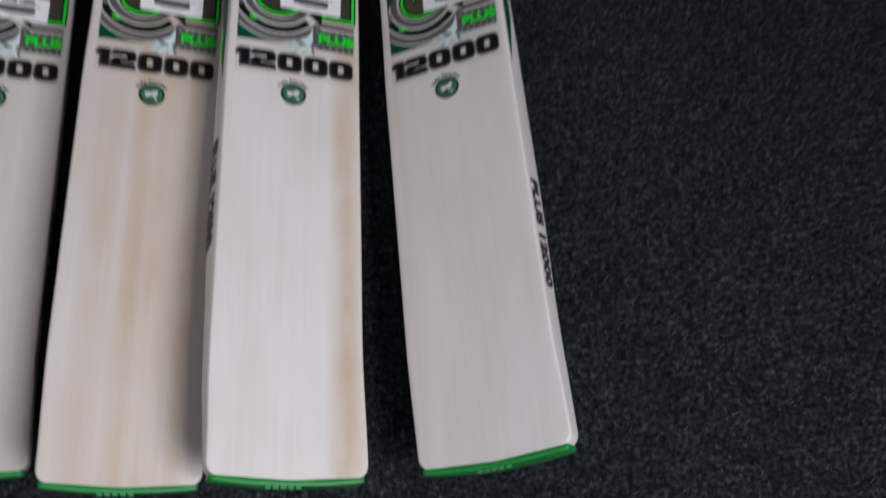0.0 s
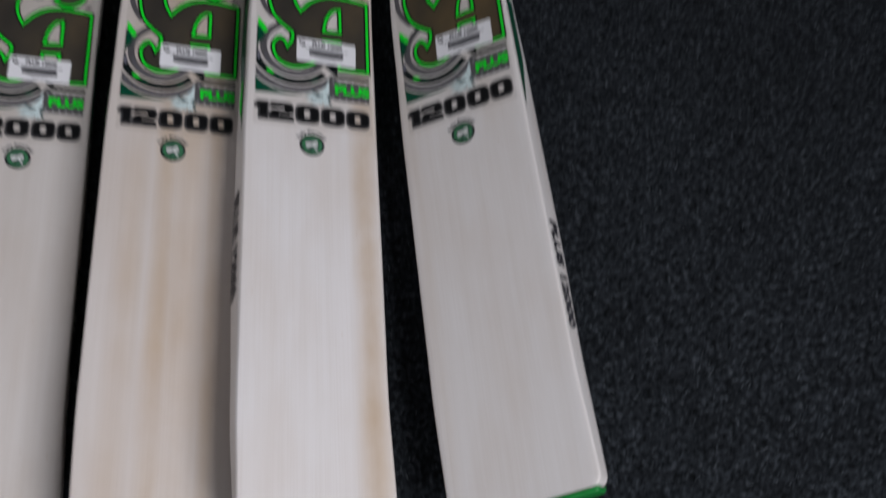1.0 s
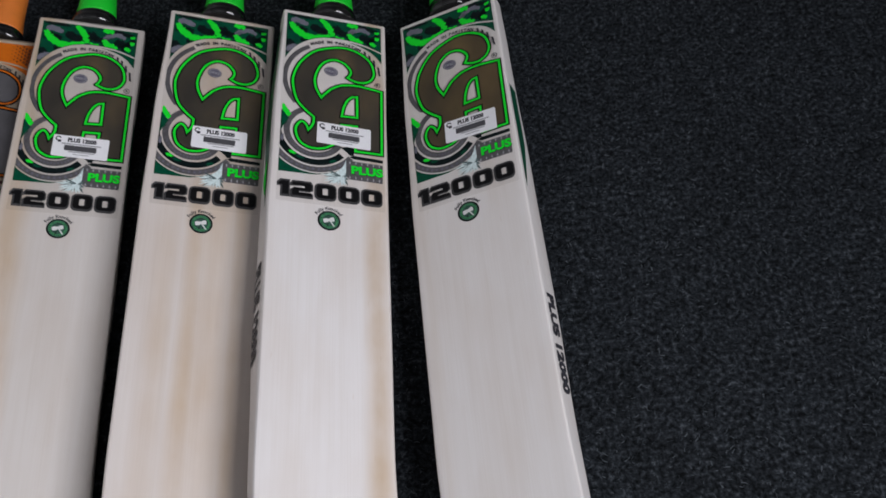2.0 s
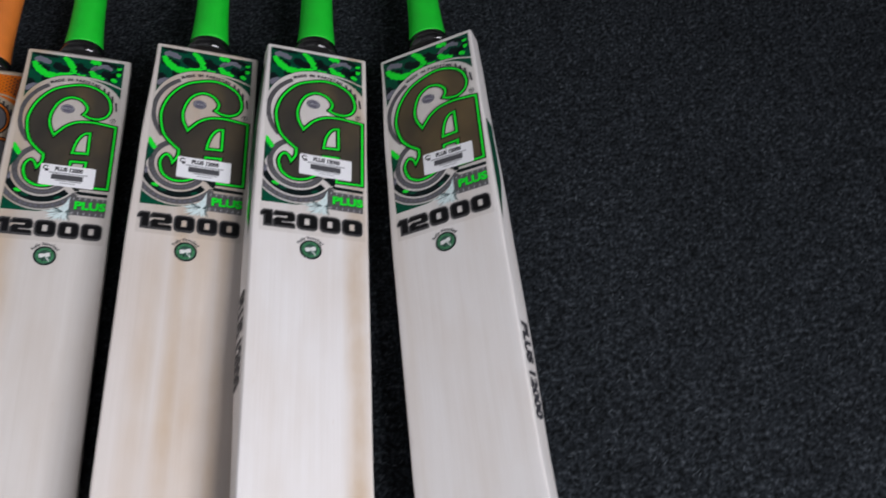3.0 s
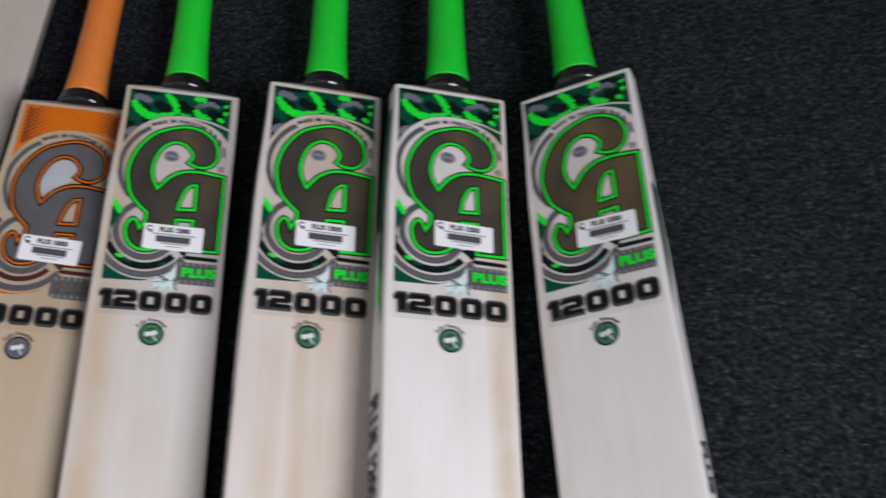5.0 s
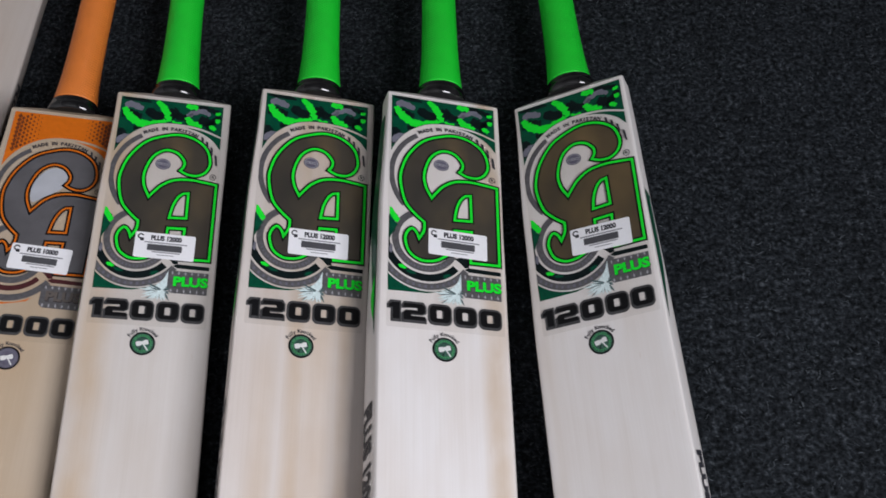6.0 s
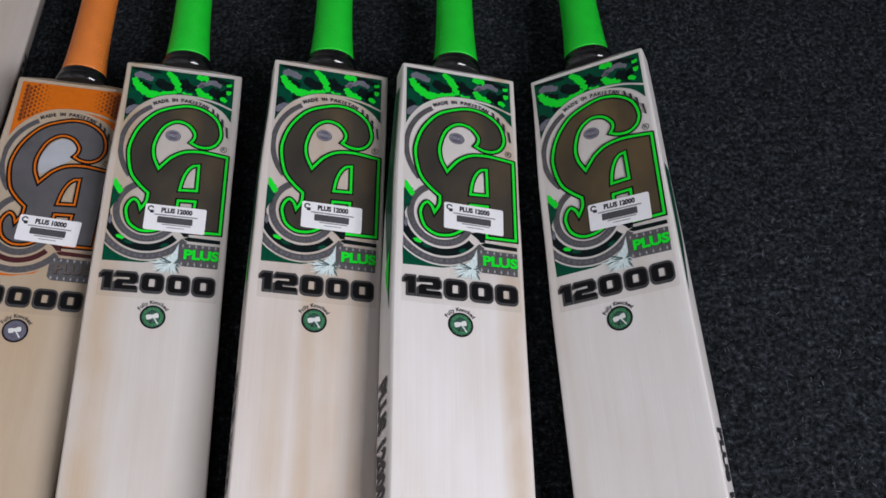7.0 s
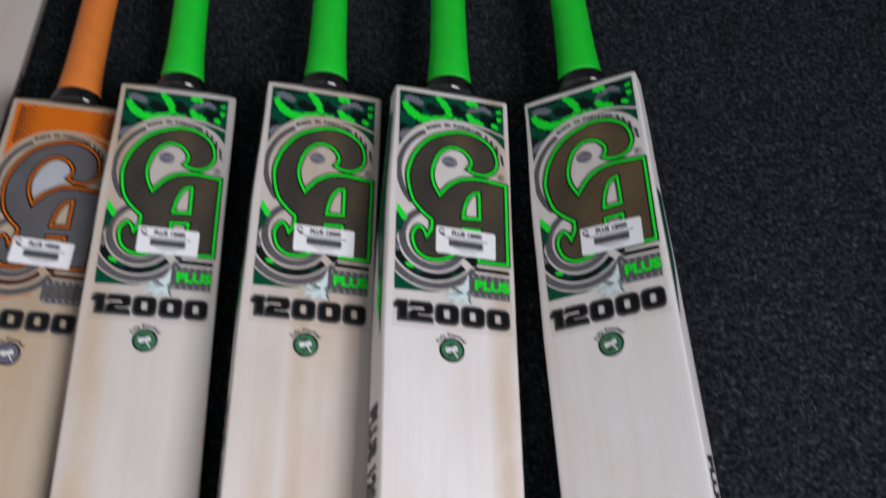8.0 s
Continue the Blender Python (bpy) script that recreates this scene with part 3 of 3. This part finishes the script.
def green_print(panel):
    """The lime camouflage print under the handle and round the emblem."""
    camo = part("camouflage_panel", top_panel(), M["green"], panel, "dark green, black and lime camouflage panel")
    for name, k, mat, strips in (
        ("black_patch", 1, "navy", (((0, 219), (4, 224), (9, 229), (4.4,)), ((38, 211), (44, 221), (50, 226), (2.6,)), ((-42, 219), (-34, 219), (-24, 215), (4.5,)), ((-20, 225), (-8, 220), (2, 226), (4.2,)), ((24, 232), (36, 233), (48, 231), (2.6,)), ((-42, 184), (-40, 192), (-41, 203), (4.2,)),
                                    ((8, 219), (14, 222), (22, 214), (3.6,)), ((30, 222), (36, 219), (44, 217), (4.6,)), ((-16, 234), (-28, 235), (-42, 235), (1.6,)), ((-30, 204), (-22, 206), (-12, 213), (2.6,)))),
        ("grey_patch", 2, "grey", (((-40, 227), (-33, 229), (-23, 225), (3.6,)), ((18, 223), (24, 227), (33, 230), (40, 226), (3.0,)), ((-43, 187), (-39, 193), (-33, 196), (3.0,)), ((18, 219), (21, 224), (24, 226), (2.0,)))),
        ("lime_patch", 3, "lime", (((-40, 225), (-36, 218), (-29, 212), (-19, 209.5), (-8, 211), (-1, 215.5), (4.6,)), ((-11, 235), (-6, 231), (-2, 226), (1, 220), (2.5, 215), (3.6,)),
                                   ((17, 235), (22, 233), (28, 233), (3.2,)), ((19, 222), (21, 217), (26, 214.5), (33, 211.5), (4.0,)), ((5, 216), (9, 213.5), (14, 214.5), (1.8,)),
                                   ((40, 213), (43, 213.5), (46, 211), (2.6,)), ((46, 219), (48, 221), (50, 221), (2.4,)), ((45, 229), (47.5, 228.5), (50, 230), (1.8,))))):
        for n, strip in enumerate(strips):
            loop = ragged(strip[:-1], strip[-1][0] * (1.3 if k == 1 else 1.0), n + 10 * k)
            bm = bmesh.new()
            fill(bm, [[Vector((min(51.6, max(-43.6, p.x)), min(236.6, max(p.y, arc_height(min(51.6, max(-43.6, p.x))) + 0.3)))) for p in loop]], z_at(k))
            part(name, bm, M[mat], camo)
    bm = bmesh.new()
    fill(bm, [FLASH], z_at(4))
    part("green_flash", bm, M["green"], panel)
    # corner and fragments at the foot
    bm = bmesh.new()
    fill(bm, [shifted([Vector((-45, 66))] + arc(-13, 95, 46.5, 226, 300, 24) + [Vector((6, 51)), Vector((-12, 47)), Vector((-45, 46.5))])], z_at(0))
    part("green_corner", bm, M["green"], panel)
    bm = bmesh.new()
    ring(bm, -13 + DX, 95, 31.2, 37.6, 140, 318, z_at(0))
    clip(bm, x=-45 + DX)
    camo_ring = part("camouflage_ring", bm, M["navy"], panel)
    for cx, cy, rx, ry, turn, seed, mat in ((-33, 68.5, 3.6, 1.7, -20, 32, "lime"), (-42, 104, 3, 6, 0, 33, "green"), (-43, 84, 1.6, 4, 0, 34, "grey"),
                                           (-26, 64.5, 4.5, 1.4, -14, 35, "green"), (5, 64, 4, 1.5, 22, 36, "green")):
        bm = bmesh.new()
        fill(bm, [shifted([Vector((max(-44.6, p.x), p.y)) for p in patch(cx, cy, rx, ry, turn, 0.4, seed)])], z_at(1))
        part("camouflage_patch", bm, M[mat], camo_ring)
    for name, mat, loop in (("lime_fragment", "lime", ((-44.4, 122.5), (-42.5, 122), (-35.5, 111.5), (-38, 108), (-41, 110.5), (-44.4, 116))),
                            ("green_fragment", "green", ((-44.4, 116), (-40.2, 109.6), (-37.5, 106.5), (-41, 101), (-44.4, 92)))):
        bm = bmesh.new()
        fill(bm, [shifted(loop)], z_at(1) + 4e-5)
        part(name, bm, M[mat], camo_ring)
    bm = bmesh.new()
    fill(bm, [shifted([(20, 71.5), (24, 69.5), (52, 69.0), (52, 72.5), (24, 73.4)])], z_at(1))
    part("camouflage_strip", bm, M["navy"], panel)


def orange_print(panel, main):
    bm = top_panel()
    top = part("coloured_panel", bm, M[main], panel, "plain panel with darker woven pattern at its sides")
    for x0, sign in ((-43.6, 1), (51.6, -1)):
        bm = bmesh.new()
        for i in range(8):
            for j in range(14):
                cx, cy = x0 + sign * (1.8 + 3.4 * i), 234.6 - 4.4 * j - (2.2 if i % 2 else 0)
                r = 3.1 * (1 - i / 9)
                if cy - r > arc_height(cx) + 1.0 and cy + r < 236.8 and abs(cx - x0) > r:
                    fill(bm, [shifted([(cx - r * 0.85, cy), (cx, cy - r), (cx + r * 0.85, cy), (cx, cy + r)])], z_at(1))
        part("woven_pattern", bm, M["rust"], top)
    bm = bmesh.new()
    fill(bm, [FLASH], z_at(4))
    part("corner_flash", bm, M[main], panel)
    bm = bmesh.new()
    fill(bm, [shifted([Vector((-45, 66))] + arc(-13, 95, 46.5, 226, 300, 24) + [Vector((6, 51)), Vector((-12, 47)), Vector((-45, 46.5))])], z_at(0))
    part("foot_corner", bm, M[main], panel)
    bm = bmesh.new()
    ring(bm, -13 + DX, 95, 31.2, 36.0, 140, 318, z_at(0))
    clip(bm, x=-45 + DX)
    fill(bm, [shifted([(20, 71.5), (24, 69.5), (52, 69.0), (52, 72.5), (24, 73.4)])], z_at(1))
    part("maroon_ring", bm, M["maroon"], panel)


def face_print(bat, number, style, foil):
    green = style == "green"
    main = {"green": "lime", "orange": "orange", "red": "red"}[style]
    line, inside = M[main], M[foil] if green else M["foil_grey"]
    panel = new("face_print")
    panel.parent = bat
    tagged(panel, "glossy printed face decal in %s and grey" % style)
    bm = bmesh.new()
    fill(bm, [round_rect(-46.0, 15.5, 53.5, 238.5, 1.5)], 0.00012)
    part("clear_film", bm, M["film"], panel, "clear decal film over the wood")
    if green:
        green_print(panel)
    else:
        orange_print(panel, main)
    # grey sweep round the emblem and rings round its hook
    bm = bmesh.new()
    ring(bm, 3.5 + DX, 157, 44.6, 49.2, 121, 221, z_at(1))
    ring(bm, -13 + DX, 95, 23.4, 29.2, 118, 332, z_at(1))
    ring(bm, -13 + DX, 95, 39.5, 45.2, 180, 324, z_at(1))
    clip(bm, x=-45 + DX)
    part("grey_sweep", bm, M["band"], panel)
    if green:
        bm = bmesh.new()
        for k, (r, w) in enumerate(((42.4, 1.2), (26.4, 0.9))):
            for a in range(205, 316, 7):
                ring(bm, -13 + DX, 95, r - w, r + w, a, a + 2.6, z_at(2), 2)
        clip(bm, x=-44.6 + DX)
        part("dotted_band", bm, M["grey"], panel)
    # dark fillet between the rings and the block
    bm = bmesh.new()
    fill(bm, [outline([(11.5, 80.5), (16.5, 77), (20.5, 73)], [(20.5, 73), (24.3, 73.6)], [(24.3, 73.6), (23.4, 84)], [(23.4, 84), (11.5, 84)])], z_at(1))
    part("dark_fillet", bm, M["navy"] if green else M["maroon"], panel)
    # name plate
    bm = bmesh.new()
    fill(bm, [shifted([(17.1, 49.3), (20.5, 46.4), (51.6, 46.0), (51.9, 66.4), (24, 67.0), (19.5, 68.4), (17.1, 67.4)])], z_at(2))
    plate = part("name_plate", bm, M["band"], panel, "dark grey plate with the word PLUS")
    w = write("PLUS", 11.6, 0.05, 1.2)
    part("plate_shadow", put(w.copy(), pose((37.0 + DX) * MM, (56.4) * MM, z_at(3))), M["black"], plate)
    part("plate_writing", put(w, pose((36.6 + DX) * MM, (56.8) * MM, z_at(4))), M["lime"] if green else M["dull"], plate)
    bm = bmesh.new()
    for k in range(6):
        x = 20.5 + 5.6 * k
        for y in (48.6, 65.0):
            fill(bm, [shifted([(x - 0.8, y), (x, y - 1.9), (x + 0.8, y), (x, y + 1.9)])], z_at(3) - 2e-5)
    clip(bm, x=-44.6 + DX)
    part("plate_pattern", bm, M["grey_light"], plate)
    # star burst of foil: bright and dim rays that fan out under the rings
    # the foil's sparkle is painted: ray colours replace its reflections
    rng = random.Random(3)
    rays = {"silver_glint": bmesh.new(), "foil_dim_glint": bmesh.new()}
    for i in range(46):
        a = radians(148 + 250 * i / 45)
        r = rng.uniform(14, 19) if i % 2 else rng.uniform(10, 15)
        c, d = Vector((11.5, 47.5)), Vector((math.cos(a), math.sin(a) * 0.8))
        side = Vector((-d.y, d.x)) * rng.uniform(0.5, 1.1)
        tip = c + d * r
        tip.x, tip.y = min(16.8, tip.x), max(38.4, tip.y)
        mid = c + (tip - c) * 0.6
        fill(rays["foil_dim_glint" if i % 3 == 1 else "silver_glint"], [shifted([c + side * 0.4, c - side * 0.4, mid - side, tip, mid + side])], z_at(3) + i * 3e-6)
    fill(rays["silver_glint"], [shifted([(6, 51.5), (9, 47), (13, 46), (16.9, 47), (16.9, 67), (14.5, 60.5), (11, 55.5)])], z_at(2) + 1e-4)
    if green:
        burst = part("foil_burst", rays["silver_glint"], M["silver_glint"], panel, "silvery holographic star burst with its glint painted in")
        part("burst_ray", rays["foil_dim_glint"], M["foil_dim_glint"], burst)
    # the emblem
    em = new("emblem")
    em.parent = panel
    bm = bmesh.new()
    fill(bm, [WHOLE, EYE_HOLE], z_at(4))
    part("emblem_fill", bm, inside, em)
    bm = bmesh.new()
    stroke(bm, WHOLE, 5.0, z_at(5))
    stroke(bm, EYE_HOLE, 4.8, z_at(5))
    part("emblem_shadow_line", bm, M["black"], em)
    bm = bmesh.new()
    stroke(bm, WHOLE, 2.25 if green else 1.7, z_at(6))
    stroke(bm, EYE_HOLE, 2.25 if green else 1.7, z_at(6))
    part("emblem_line", bm, line, em)
    # seal, ticks and words on the arc
    seal = bmesh.new()
    if green:
        ring(seal, 0, 0, 0.01, 1, 0, 360, 0, 30)
        put(seal, Matrix.Translation(((1.2 + DX) * MM, 170 * MM, z_at(1))) @ pose(0, 0, 0, 0, 0, -6) @ Matrix.Diagonal((7.0, 5.6, 1, 1)))
        s = part("seal", seal, M["violet"], panel)
        bm = bmesh.new()
        ring(bm, 0, 0, 0.78, 0.86, 0, 360, 0, 30)
        for x in (-0.42, 0.0, 0.42):
            ring(bm, x, 0, 0.15, 0.24, 0, 360, 0, 12)
        put(bm, Matrix.Translation(((1.2 + DX) * MM, 170 * MM, z_at(2))) @ pose(0, 0, 0, 0, 0, -6) @ Matrix.Diagonal((7.0, 5.6, 1, 1)))
        part("seal_pattern", bm, M["grey_light"], s)
    else:
        fill(seal, [shifted(curve_through([(-9, 145), (-12, 160), (-6, 174), (3, 181), (12, 180), (18, 174), (18, 168), (14, 160), (2, 152)], True))], z_at(1))
        part("seal", seal, M["pearl"], panel)
    part("arc_lettering", write_round("MADE IN PAKISTAN", 7.5, 150, 56.6, 92.5, 3.6, 4.7, z_at(7), 0.045), M["ink"], panel)
    for i in range(4):
        bm = bmesh.new()
        c = Vector((35.2 + 4.7 * i, (198.6, 194.0, 187.8, 178.5)[i]))
        d, n = Vector((0.12, -0.993)), Vector((0.993, 0.0))
        l, w = (3.6, 4.0, 4.7, 6.0)[i], (1.05, 1.05, 1.0, 0.95)[i]
        fill(bm, [[c - d * l - n * w, c + d * (l - 1.2) - n * w, c + d * l + n * w * 0.8, c - d * (l - 1.2) + n * w]], z_at(7))
        part("arc_tick", bm, M["ink"], panel)
    bm = bmesh.new()
    ring(bm, 47.7 + DX, 161.3, 2.4, 3.0, 0, 360, z_at(2), 24)
    join(bm, put(write("R", 4.2, 0.02), pose((47.7 + DX) * MM, 161.3 * MM, z_at(2))))
    part("registered_mark", bm, M["ink"], panel)
    nums = new("model_number")
    nums.parent = panel
    for ch, x in zip(number, (-44.0, -33.0, -11.2, 10.4, 31.6)):
        x += DX
        rim = bmesh.new()
        fill(rim, digit(ch, x, 20.6, 37.6, 0.7), z_at(1))
        top = bmesh.new()
        fill(top, digit(ch, x + 0.3, 21.6, 37.3, -0.8), z_at(2))
        part("numeral_rim", rim, M["digit_edge"], nums)
        part("numeral", top, M["black"] if style != "red" else M["red"], nums)


def fitted(bm, wide, high):
    """Scales flat writing to a width and height (m)."""
    xs, ys = [v.co.x for v in bm.verts], [v.co.y for v in bm.verts]
    cx, cy = (min(xs) + max(xs)) / 2, (min(ys) + max(ys)) / 2
    return put(bm, Matrix.Diagonal((wide / (max(xs) - min(xs)), high / (max(ys) - min(ys)), 1, 1)) @ Matrix.Translation((-cx, -cy, 0)))


def lean_print(bat, taper, shift, wide):
    """The decals were laid by hand: each narrows or drifts a little towards the handle."""
    for ob in bat.children_recursive:
        if ob.type == "MESH" and ob.parent.name.split(".")[0] in ("face_print", "emblem", "camouflage_panel", "camouflage_ring", "name_plate", "coloured_panel", "seal", "model_number"):
            for v in ob.data.vertices:
                k = max(0.0, (v.co.y - 0.03) / 0.2)
                v.co.x = v.co.x * wide - 0.0018 + shift * k - taper * k * v.co.x
                v.co.y *= 0.984


def edge_print(bat, number, side, toe, style):
    """The name down one edge of the blade, and the printed wedge above it."""
    yc = -0.088 if side < 0 else -0.134

    def on_edge(y, z, lift):
        return (side * (half_width(y, toe) - 0.0003 + swell(y, z, toe) + lift) + middle(y, toe), y, z)

    w = fitted(write("PLUS " + number, 20.0, 0.055), 0.087, 0.0185)
    for k in range(-4, 5):
        bmesh.ops.bisect_plane(w, geom=w.verts[:] + w.edges[:] + w.faces[:], plane_co=(0, k * 0.0022, 0), plane_no=(0, 1, 0))
    for v in w.verts:
        along, up = v.co.x - v.co.y * 0.25, v.co.y
        v.co = on_edge(yc - along, -0.0155 - side * up, 0.0006)
    part("edge_writing", w, M["ink"], bat, "dark model name printed along the edge")
    wedges = [("edge_wedge", "green" if style == "green" else "maroon", 0.0005, 0.010, 0.125 if side > 0 else 0.215, -0.0055, -0.0200), ("wedge_flash", "lime" if style == "green" else "orange", 0.0009, 0.022, 0.060, -0.0065, -0.0120)]
    for name, mat, lift, y0, y1, z0, z1 in wedges[: 2 if side < 0 else 1]:
        bm = bmesh.new()
        rows = []
        for i in range(25):
            t = i / 24
            y = y0 + (y1 - y0) * t
            low = z0 + (z1 - z0) * min(1.0, 2.2 * t) if name == "edge_wedge" else z0 + (z1 - z0) * math.sin(math.pi * t)
            rows.append([bm.verts.new(on_edge(y, z0 + (low - 0.0002 - z0) * k / 6, lift)) for k in range(7)])
        for a, b in zip(rows, rows[1:]):
            for k in range(6):
                bm.faces.new((a[k], b[k], b[k + 1], a[k + 1]))
        part(name, bm, M[mat], bat)


def make_bat(pose_m, number, style, wood, toe=TOE, label="", sticker=(0, 0, 0), taper=0.0, shift=0.0, wide=0.94, bulge=0.0006, foil="foil"):
    SHAPE["swell"] = bulge
    spine = spine_that_rests(pose_m, toe)
    bat = new("cricket_bat")
    bat.matrix_world = pose_m
    tagged(bat, label, "cricket bat", "cricket bats on the carpet")
    bm = bmesh.new()
    loft(bm, blade_rows(spine, toe))
    part("blade", bm, wood, bat, "", True).data.set_sharp_from_angle(angle=radians(28))
    # rubber toe guard under the blade
    rows = []
    for dy, k in ((-0.0026, 0.965), (-0.0022, 0.988), (-0.0014, 1.0), (0.0, 1.005), (0.0008, 1.003)):
        ring_pts = section(toe + 0.0025, spine, toe)
        rows.append([(x * k + middle(toe, toe), toe + dy - 0.0035 * (1 - (x / 0.054) ** 2) + TUCK * max(0.0, -0.004 - z), (z + 0.013) * k - 0.013 + 0.0003) for x, z in ring_pts])
    bm = bmesh.new()
    loft(bm, rows)
    guard = part("toe_guard", bm, M[{"green": "toe", "orange": "orange", "red": "red"}[style]], bat, style + " rubber toe guard", True)
    bm = bmesh.new()
    for i in range(5):
        box(bm, (-0.012 + 0.005 * i, toe - 0.0066, -0.0085), (-0.0085 + 0.005 * i, toe - 0.0050, -0.0060))
    part("moulded_mark", bm, M["toe_mark"], guard)
    # handle: binding, collar and grip
    axis, side = -0.0125, 0.0048
    bm = bmesh.new()
    c = SHOULDER + 0.0045
    loft(bm, put_rows(oval_rows([(c, 0.0205, 0.0150, axis), (c + 0.0008, 0.0226, 0.0170, axis), (c + 0.004, 0.0232, 0.0180, axis), (c + 0.0078, 0.0226, 0.0180, axis),
                        (c + 0.009, 0.0210, 0.0172, axis), (c + 0.0102, 0.0212, 0.0176, axis), (c + 0.0125, 0.0210, 0.0176, axis), (c + 0.0138, 0.0200, 0.0170, axis), (c + 0.0142, 0.017, 0.014, axis)]), side))
    part("collar", bm, M["rubber"], bat, "glossy black rubber collar", True)
    g = c + 0.0132
    bm = bmesh.new()
    loft(bm, put_rows(oval_rows([(g, 0.0190, 0.0170, axis), (g + 0.0005, 0.0197, 0.0180, axis), (g + 0.0018, 0.0197, 0.0181, axis), (g + 0.012, 0.0186, 0.0176, axis + 0.0004), (g + 0.03, 0.0173, 0.0170, axis + 0.0008),
                        (g + 0.055, 0.0164, 0.0164, axis + 0.001), (g + 0.085, 0.0159, 0.0160, axis + 0.001), (g + 0.12, 0.0157, 0.0158, axis + 0.001), (g + 0.2, 0.0157, 0.0158, axis), (g + 0.25, 0.0175, 0.0172, axis),
                        (g + 0.265, 0.0185, 0.0182, axis), (g + 0.275, 0.0172, 0.0170, axis), (g + 0.279, 0.0120, 0.0120, axis)]), side))
    part("grip", bm, M[{"green": "grip_green", "orange": "grip_orange", "red": "grip_red"}[style]], bat, "%s ribbed rubber grip" % ("lime green" if style == "green" else style), True)
    face_print(bat, number, style, foil)
    lean_print(bat, taper, shift, wide)
    if style == "green":
        badge(bat, M["teal"], M["toe_mark"])
    else:
        badge(bat, M["violet"], M["grey"])
    price_label(number, sticker[0], sticker[1], sticker[2], bat)
    for side in (-1, 1):
        edge_print(bat, number, side, toe, style)
    return bat


PALE = (0.69, 0.64, 0.61)
TAN = (0.52, 0.36, 0.20)
make_bat(pose(-0.1067, 0.3370, 0.0677, -0.57, 20.84, -1.70), "12000", "green", willow("willow_pale", (0.78, 0.755, 0.75), TAN, ((0.042, 0.016, 0.9),), 3.1), toe=TOE - 0.0015,
         label="pale willow cricket bat, lime green grip, tan streak along one edge", sticker=(-1, -2, -1.5), shift=0.0015, wide=0.96, bulge=0.0034)
make_bat(pose(-0.2193, 0.3517, 0.0612, 1.21, 20.71, -1.55), "12000", "green", willow("willow_streaked", PALE, TAN, ((-0.004, 0.016, 0.65), (0.012, 0.035, 0.42), (-0.028, 0.016, 0.35), (0.034, 0.012, 0.5)), 7.7), toe=TOE - 0.009,
         label="warm willow cricket bat with brown heartwood streaks and lime green grip", sticker=(-4, -4, -0.5), taper=0.0, shift=0.0012)
make_bat(pose(0.0124, 0.3365, 0.0608, -0.91, -19.56, 1.53), "12000", "green", willow("willow_grey", (0.77, 0.745, 0.735), TAN, ((-0.045, 0.01, 0.15),), 1.3), toe=TOE + 0.001,
         label="greyish willow cricket bat, lime green grip, tilted away from the others", sticker=(-0.5, -6, -2.0), taper=-0.03, shift=0.0020, foil="foil_warm")
make_bat(pose(-0.3511, 0.3688, 0.0509, 2.41, 19.45, -0.58), "12000", "green", willow("willow_banded", (0.64, 0.605, 0.58), TAN, ((-0.038, 0.022, 0.8),), 5.2), toe=TOE - 0.004,
         label="pale willow cricket bat with a tan band and lime green grip", sticker=(-4.5, -7, -1.0), taper=0.01, shift=0.0010)
make_bat(pose(-0.4597, 0.3630, 0.0562, 1.04, 15.46, -3.52), "10000", "orange", willow("willow_tan", (0.52, 0.43, 0.335), TAN, ((0.0, 0.05, 0.5),), 9.4),
         label="tan willow cricket bat with orange print and orange grip", sticker=(-5.5, -5, -2.5), taper=0.02, shift=0.0012)
make_bat(pose(-0.549, 0.765, 0.0573, 1.2, 27.0, -5.7), "10000", "red", willow("willow_plain", (0.50, 0.46, 0.43), TAN, ((0.02, 0.03, 0.2),), 12.4),
         label="pale willow cricket bat with red print lying beyond the orange one", sticker=(-2, -3, -1.0))
